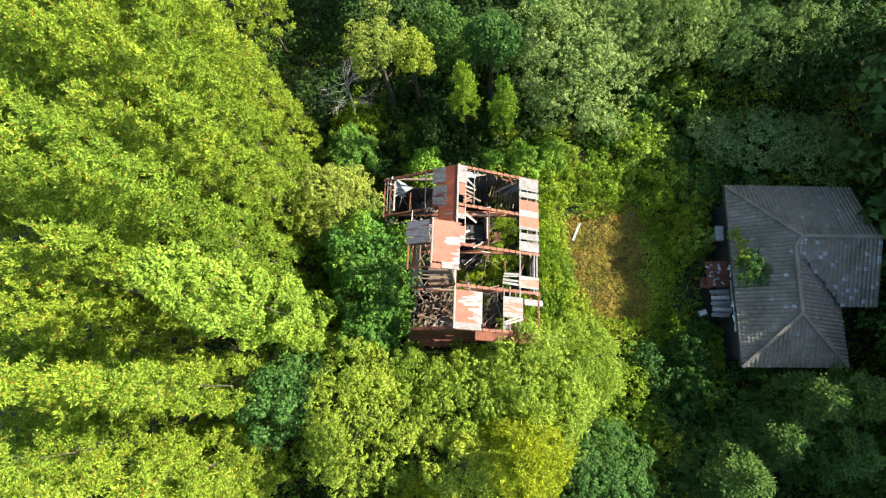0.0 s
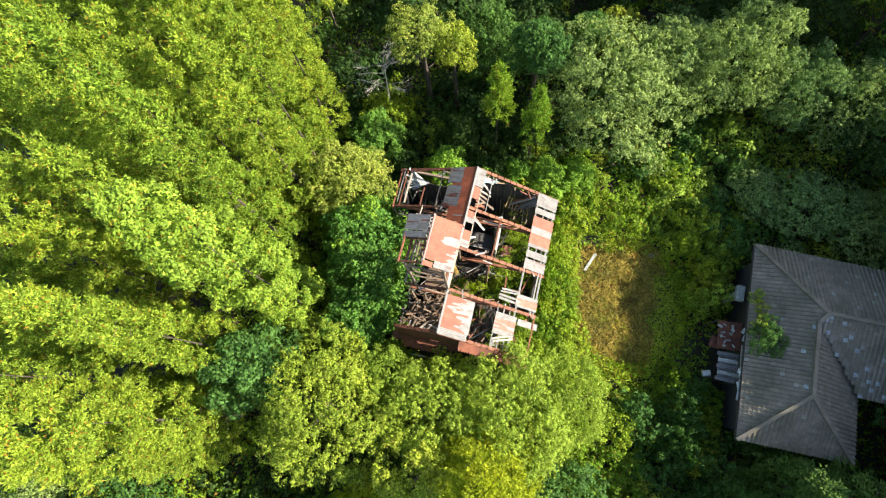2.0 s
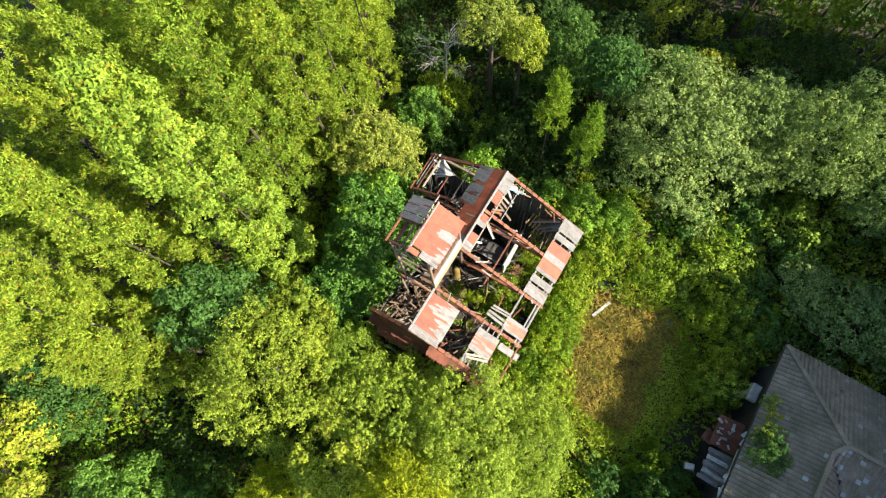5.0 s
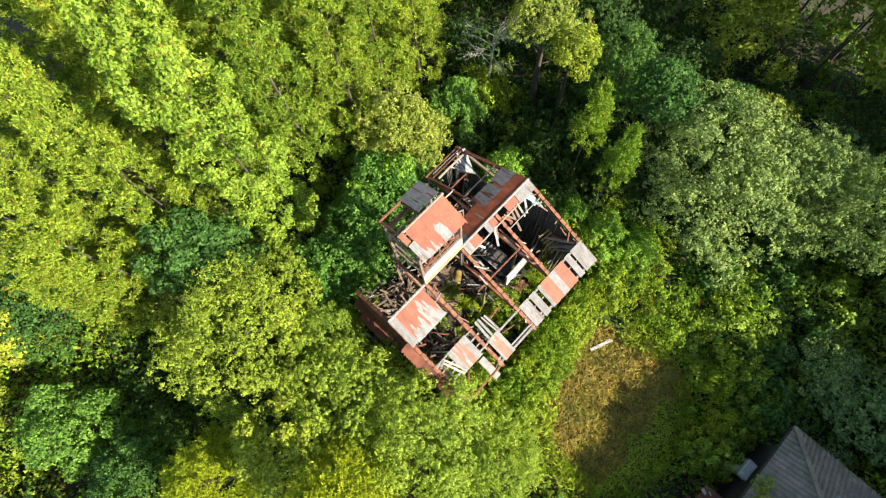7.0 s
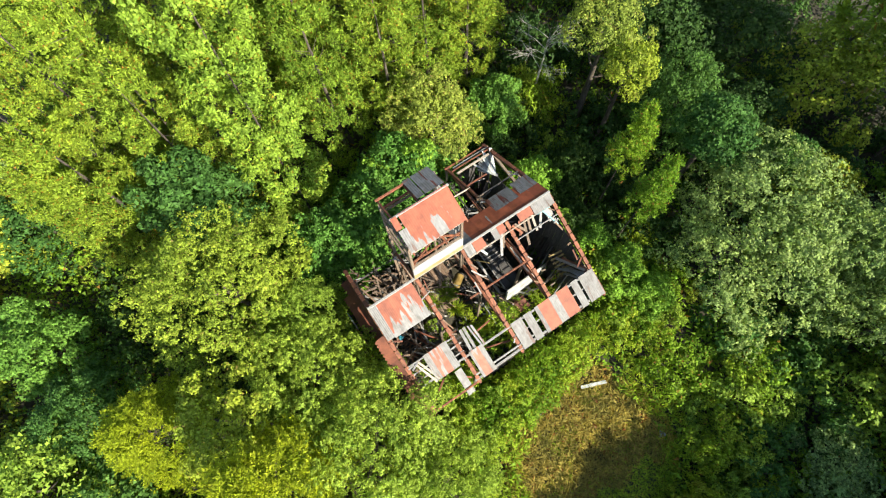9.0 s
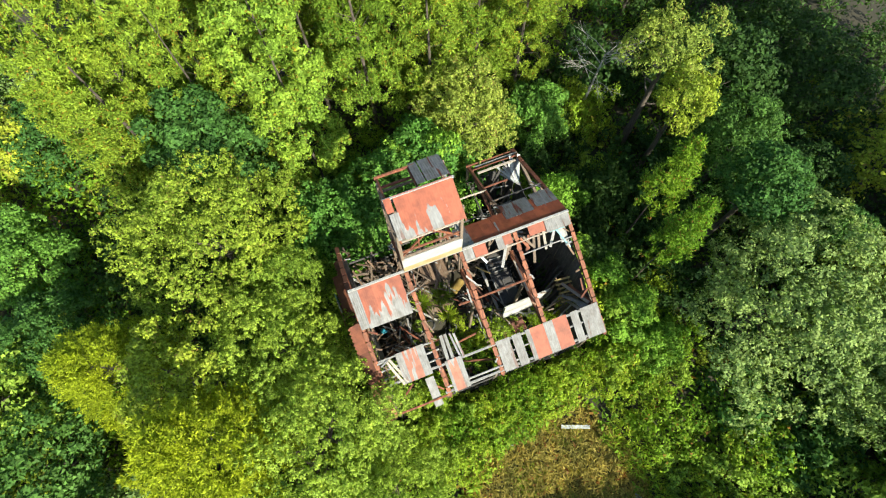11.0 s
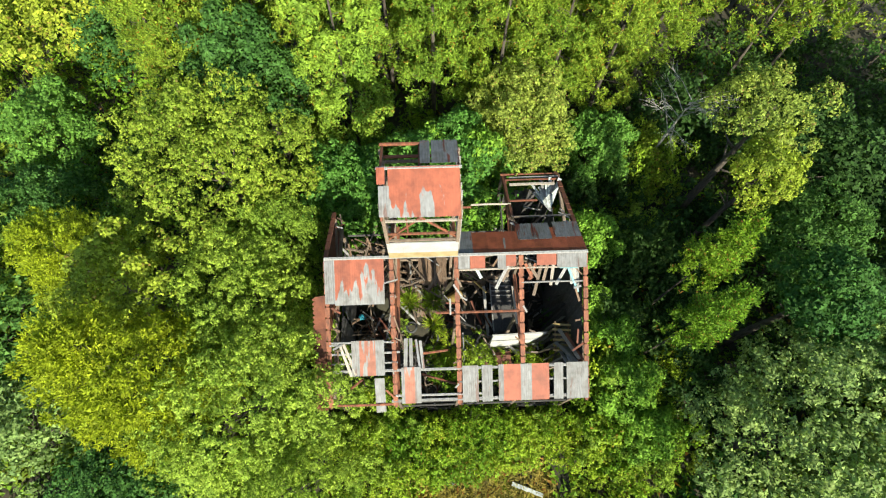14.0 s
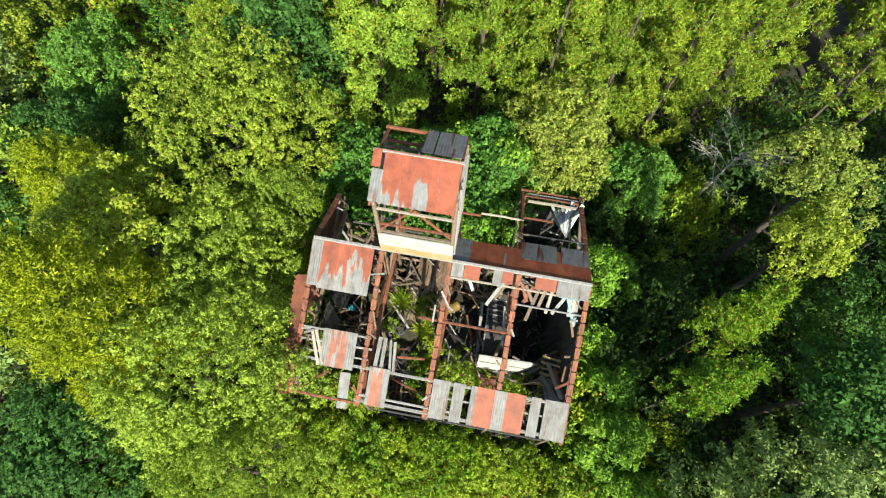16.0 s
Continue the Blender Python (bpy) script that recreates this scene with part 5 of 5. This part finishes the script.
# loose strips in the southern bays
loose = ((3.1, -2.3, 0.16, -0.05, "grey_sheet"), (3.1, -2.1, 0.15, 0.0, "grey_sheet"), (3.15, -1.85, 0.1, 0.12, "dull_sheet"), (3.2, -1.68, 0.12, 0.1, "grey_sheet"))
for x, y, w, skew, mat in loose:
    ob = sheet("loose_strip", (x, y, roof_z(x, -0.02)), (1, skew, -SLOPE), (0, 1, 0), 1.3, w, M[mat], rng=barn_rng, ragged=0.1)
    tagged(ob, "narrow grey iron strip lying on the battens", "sheet", "loose strips")
hang = sheet("hanging_sheet", (4.6, -3.6, roof_z(4.6, 0.02)), (1, 0.02, -0.62), (0, 1, 0), 1.55, 0.42, M["grey_sheet"], rng=barn_rng, ragged=0.1)
tagged(hang, "grey iron sheet hanging from the eave", "sheet")
for a, b in (((3.3, -5.0, 7.25), (4.5, -4.55, 6.7)), ((3.25, -4.85, 7.3), (4.45, -4.35, 6.75))):
    ob = beam("leaning_board", a, b, 0.12, 0.03, M["pale_wood"])
    tagged(ob, "pale board leaning across the battens", "board")
# plants that have taken root inside, and a vine on the south bay
plant_rng = np.random.default_rng(77)
for x, y, k, size, tall in ((1.5, -0.5, 4, 0.35, 2.6), (2.6, 0.75, 4, 0.6, 1.7), (2.9, 0.25, 4, 0.45, 1.5), (2.1, 1.5, 2, 0.35, 1.8), (3.1, 3.7, 4, 0.5, 1.6), (2.5, -0.3, 4, 0.4, 1.2), (0.8, -2.6, 2, 0.35, 2.2), (3.9, -3.5, 2, 0.4, 2.0), (4.9, -4.2, 4, 0.42, 5.0), (4.4, -3.0, 4, 0.4, 5.4), (5.1, -3.1, 4, 0.45, 4.4), (5.2, -3.7, 2, 0.4, 4.2), (1.6, 1.6, 2, 0.42, 1.6), (2.9, 1.2, 2, 0.6, 1.8), (3.0, 1.9, 4, 0.45, 1.8), (3.2, 4.3, 4, 0.55, 1.6), (3.6, -0.4, 0, 0.55, 1.8), (2.6, -0.9, 0, 0.4, 1.5),
                            (4.4, 3.2, 0, 0.6, 1.4), (4.7, -3.35, 2, 0.55, 4.6), (4.9, -2.8, 4, 0.42, 4.0), (4.3, -4.3, 0, 0.6, 1.0), (-4.9, 1.2, 2, 0.9, 2.2), (-3.8, 1.3, 1, 0.9, 1.8), (4.5, 0.8, 4, 0.55, 1.4),
                            (-3.4, 2.0, 2, 0.6, 2.0), (1.7, -3.4, 2, 0.4, 1.0)):
    plant(bushes[k], x, y, plant_rng.uniform(0, 360), size, tall, "green weeds rooted in the barn rubble" if tall < 3 else "green climbing vine on the barn posts")


def grass_clump(x, y, z, r, seed, mat="sunny", blades=300):
    """An arching clump of narrow blades."""
    rng = np.random.default_rng(seed)
    a, s = rng.uniform(0, 6.28, blades), rng.uniform(0.1, 1.0, blades)
    at = np.column_stack([np.cos(a) * r * 0.45 * s, np.sin(a) * r * 0.45 * s, rng.uniform(0, 0.2, blades)])
    way = np.column_stack([np.cos(a) * s, np.sin(a) * s, rng.uniform(0.3, 1.1, blades)])
    ob = leaf_object("grass_clump", leaves(rng, at, way, unit(np.array((0, 0, 1.0)) + rng.normal(0, 0.4, (blades, 3))), r * 0.9, 0.045), M[mat])
    ob.matrix_basis = pose(x, y, z)
    tagged(ob, "yellow-green clump of grass rooted on the rubble heap", "grass clump", "grass clumps in the barn")


for k, (x, y, z, r) in enumerate(((0.05, -2.3, 2.55, 0.7), (-0.05, -1.0, 2.3, 0.75), (0.95, -1.0, 1.5, 0.6), (0.3, -1.55, 2.0, 0.4), (2.0, -2.4, 0.3, 0.4), (3.4, 0.7, 0.3, 0.5))):
    grass_clump(x, y, z, r, 400 + k)
# broken bits of board and bark all over the floor
bits_rng = np.random.default_rng(58)
for mat, count in (("timber", 420), ("dark_wood", 520), ("grey_wood", 160)):
    lists = []
    for _ in range(count):
        x, y, a, ln = bits_rng.uniform(-5, 5.1), bits_rng.uniform(-5.2, 5.2), bits_rng.uniform(0, 6.28), bits_rng.uniform(0.08, 0.5)
        p = Vector((x, y, 0.27 + bits_rng.uniform(0, 0.12)))
        d = Vector((math.cos(a), math.sin(a), bits_rng.normal(0, 0.15))) * ln
        lists.append(beam_data(p - d / 2, p + d / 2, bits_rng.uniform(0.03, 0.11), 0.03))
    tagged(mesh_object("debris", *join(lists), M[mat]), "broken bits of board strewn over the barn floor", "debris", kind="stuff")


# ---- tiled house ----
def tile_plane(name, pts, along, house, mat, seed, bleached=0.0):
    """A roof slope: a solid deck and rows of curved tiles, each lapping over the one below. 'along' runs level along the eave."""
    rng = np.random.default_rng(seed)
    pts = [Vector(p) for p in pts]
    n = len(pts)
    v = [p - Vector((0, 0, 0.05)) for p in pts] + [p - Vector((0, 0, 0.2)) for p in pts]
    f = [tuple(range(n)), tuple(range(2 * n - 1, n - 1, -1))] + [(i, i + n, (i + 1) % n + n, (i + 1) % n) for i in range(n)]
    deck = mesh_object(name, v, f, mat, house)
    u = Vector(along).normalized()
    nrm = (pts[1] - pts[0]).cross(pts[2] - pts[0]).normalized()
    if nrm.z < 0:
        nrm = -nrm
    w = nrm.cross(u).normalized()
    if w.z > 0:
        w = -w
    o = pts[0]
    flat = [((p - o).dot(u), (p - o).dot(w)) for p in pts]

    def inside(a, b):
        hit = False
        for i in range(n):
            (x1, y1), (x2, y2) = flat[i], flat[(i + 1) % n]
            if (y1 > b) != (y2 > b) and a < (x2 - x1) * (b - y1) / (y2 - y1) + x1:
                hit = not hit
        return hit

    tw, tl = 0.27, 0.25
    lo_a, hi_a = min(a for a, _ in flat), max(a for a, _ in flat)
    lo_b, hi_b = min(b for _, b in flat), max(b for _, b in flat)
    sets = {False: ([], []), True: ([], [])}
    for i in range(int((hi_a - lo_a) / tw) + 1):
        for k in range(int((hi_b - lo_b) / tl) + 1):
            a, b = lo_a + (i + 0.5) * tw, lo_b + (k + 0.5) * tl
            if not inside(a, b) or rng.random() < 0.004:
                continue
            verts, faces = sets[rng.random() < bleached]
            base = len(verts)
            lift = rng.normal(0, 0.004)
            for r, h in ((-0.5, 0.0), (0.62, 0.05)):
                for c, wave in ((-0.5, 0.005), (-0.25, 0.075), (0.08, 0.025), (0.45, 0.0)):
                    verts.append(o + u * (a + c * tw * 1.02) + w * (b + r * tl) + nrm * (h + wave + lift))
            for c in range(3):
                faces.append((base + c, base + c + 1, base + c + 5, base + c + 4))
            low = len(verts)
            for c in range(4):
                verts.append(verts[base + 4 + c] - nrm * 0.06)
            for c in range(3):
                faces.append((base + 4 + c, base + 5 + c, low + c + 1, low + c))
    for light, (verts, faces) in sets.items():
        if verts:
            ob = mesh_object("tiles", verts, faces, M["bleached"] if light else mat, deck)
            tagged(ob, "bleached and chipped roof tiles" if light else "grey lapped roof tiles", kind="stuff")


def build_tiled_house():
    house = thing("tiled_house", "abandoned single-storey house with a grey tiled hipped roof", "house")
    ez = 4.2
    nw, ne, se2, inner, se, sw = Vector((19.5, 5.95, ez)), Vector((28.4, 5.85, ez)), Vector((28.5, -2.65, ez)), Vector((26.25, -2.7, ez)), Vector((26.2, -6.9, ez)), Vector((19.4, -7.1, ez))
    j1, re, j2, j3 = Vector((23.3, 1.62, 6.15)), Vector((28.45, 1.66, 6.15)), Vector((22.85, 1.0, 5.93)), Vector((22.75, -3.6, 5.9))
    mats = M["tile"]
    tile_plane("roof", (nw, ne, re, j1), ne - nw, house, mats, 1)
    tile_plane("roof", (nw, j1, j2, j3, sw), sw - nw, house, mats, 2, 0.008)
    tile_plane("roof", (sw, j3, se), se - sw, house, mats, 3)
    tile_plane("roof", (j3, j2, inner, se), inner - se, house, mats, 4)
    tile_plane("roof", (j2, j1, re, se2, inner), re - j1, house, mats, 5, 0.07)
    for a, b in ((nw, j1), (j1, re), (j1, j2), (j2, j3), (j3, sw), (j3, se)):
        n = max(2, int((b - a).length / 0.32))
        d = (b - a) / n
        spine = beam("ridge", a + Vector((0, 0, 0.04)), b + Vector((0, 0, 0.04)), 0.2, 0.14, mats, house)
        for k in range(n):
            p = a + d * k + Vector((0, 0, 0.14 + 0.006 * (k % 2)))
            beam("ridge_tile", p, p + d * 0.97, 0.24, 0.1, mats, spine)
    corners = [nw, ne, se2, inner, se, sw]
    inset = []
    for p in corners:
        q = p.xy.copy()
        q.x += 0.75 if q.x < 22 else -0.75
        q.y += -0.75 if q.y > 4 else 0.75
        inset.append(q)
    for a, b in zip(inset, inset[1:] + inset[:1]):
        beam("wall", (a.x, a.y, 1.95), (b.x, b.y, 1.95), 0.16, 4.2, M["dark_wood"], house, "dark weatherboarded house wall")
    # fascia along the west eave with torn pale lining
    beam("fascia", nw + Vector((-0.03, 0, -0.12)), sw + Vector((-0.03, 0, -0.12)), 0.05, 0.18, M["dark_wood"], house)
    rng = np.random.default_rng(91)
    for k in range(9):
        y = rng.uniform(-5.2, 0.2)
        beam("torn_lining", (19.3 + rng.uniform(-0.1, 0.15), y, 4.0), (19.32 + rng.uniform(-0.1, 0.15), y + rng.uniform(0.2, 0.55), 4.08), rng.uniform(0.1, 0.3), 0.05, M["foam"], house, "torn pale eave lining")


build_tiled_house()


def build_annex():
    """The small lean-to beside the tiled house."""
    e = thing("garden_shed", "collapsed lean-to shed with red and grey iron roof sheets", "shed")
    for x, y in ((18.2, 0.5), (18.2, -3.4), (19.8, 0.5), (19.8, -3.4)):
        beam("post", (x, y, 0), (x, y, 2.5), 0.09, 0.09, M["dark_wood"], e)
    rng = np.random.default_rng(95)
    for k in range(2):
        sheet("roof_sheet", (18.25, -1.4 + k * 0.95, 2.75), (1, 0.05, 0.12), (0, 1, 0), 1.5, 0.98, M["rust_dark"], e, "maroon painted iron sheet", rng=rng, ragged=0.12)
    sheet("roof_sheet", (17.85, -1.3, 2.4), (1, -0.2, 0.05), (0.2, 1, 0), 0.7, 0.8, M["rust_dark"], e, "maroon painted iron sheet", rng=rng, ragged=0.2)
    for k in range(2):
        sheet("roof_sheet", (18.55, -3.35 + k * 0.9, 2.5), (1, 0.05, 0.1), (0, 1, 0), 1.35, 0.92, M["grey_sheet"], e, "bare grey iron sheet", rng=rng, ragged=0.15)
    for k in range(5):
        sheet("roof_sheet", (18.4 + 0.1 * (k % 2), -3.5 + k * 0.42, 2.62 + 0.03 * (k % 3)), (1, 0.02 * (k - 2), 0.1), (0, 1, 0), 1.25 + 0.1 * (k % 3), 0.24, M["foam"] if k % 2 else M["grey_sheet"], e, "pale bleached iron strip", rng=rng, ragged=0.15)
    for k in range(14):
        x, y, a = rng.uniform(18.3, 19.4), rng.uniform(-1.4, 0.3), rng.uniform(0, 6.28)
        ln = rng.uniform(0.15, 0.4)
        beam("rubble_piece", (x, y, 2.84 + 0.1 * (x - 18.25)), (x + math.cos(a) * ln, y + math.sin(a) * ln, 2.88 + 0.1 * (x - 18.25)), rng.uniform(0.06, 0.2), 0.05, M[("foam", "grey_wood", "concrete")[k % 3]], e)
    beam("gutter", (19.9, -4.2, 2.9), (19.75, -0.9, 3.1), 0.12, 0.08, M["foam"], e)
    v, f = beam_data((17.9, -3.2, 1.7), (18.4, -3.05, 1.75), 0.4, 0.35)
    ob = mesh_object("box", v, f, M["foam"])
    tagged(ob, "pale foam box lying beside the shed", "box")
    v, f = beam_data((19.25, 2.1, 3.1), (19.3, 3.15, 3.1), 0.55, 0.5)
    ob = mesh_object("water_tank", v, f, M["foam"])
    tagged(ob, "pale green water tank under the eave", "tank")
    beam("tank_stand", (19.28, 2.6, 0), (19.28, 2.6, 2.9), 0.4, 0.4, M["concrete"], ob)


build_annex()
for x, y, z, k, size in ((20.3, -0.6, 4.45, 1, 0.5), (20.1, 0.5, 4.4, 2, 0.36), (20.9, -0.9, 4.7, 1, 0.36), (20.0, 1.6, 4.35, 3, 0.34), (20.6, 0.1, 4.6, 1, 0.45), (21.2, -0.4, 4.8, 1, 0.3), (19.8, 2.3, 4.3, 2, 0.3)):
    ob = copy_thing(bushes[k], pose(x, y, z, 0, 0, x * 77) @ Matrix.Diagonal((*[size / s for s in bushes[k].scale], 1)))
    tagged(ob, "weeds rooted on the tiled roof", "bush")

# ---- things in the clearing ----
pole = beam("plank", (9.05, 2.7, 0.3), (9.65, 4.2, 0.32), 0.2, 0.06, M["foam"])
tagged(pole, "pale plank lying in the dry grass", "plank")
for x, y, r, mat, label, name in ((13.95, 5.0, 0.22, "foam", "pale stone lying in the grass", "stone"), (11.2, 1.95, 0.16, "rust", "reddish scrap half hidden in grass", "scrap"),
                                  (8.4, 0.7, 0.28, "foam", "pale slab edge at the clearing", "stone"), (8.9, -0.3, 0.2, "foam", "pale stone lying in the grass", "stone")):
    rng = np.random.default_rng(int(x * 100))
    bm = bmesh.new()
    bmesh.ops.create_icosphere(bm, subdivisions=2, radius=r)
    for q in bm.verts:
        q.co = q.co * (1 + 0.25 * noise.noise(q.co * 6 + Vector((x, y, 0))))
        q.co.z *= 0.45
        q.co.x *= 1.5
    me = bpy.data.meshes.new(name)
    bm.to_mesh(me)
    bm.free()
    me.materials.append(M[mat])
    ob = new(name, me)
    ob.matrix_basis = pose(x, y, ground_height(x, y) + 0.08, 0, 0, x * 50)
    tagged(ob, label, name)
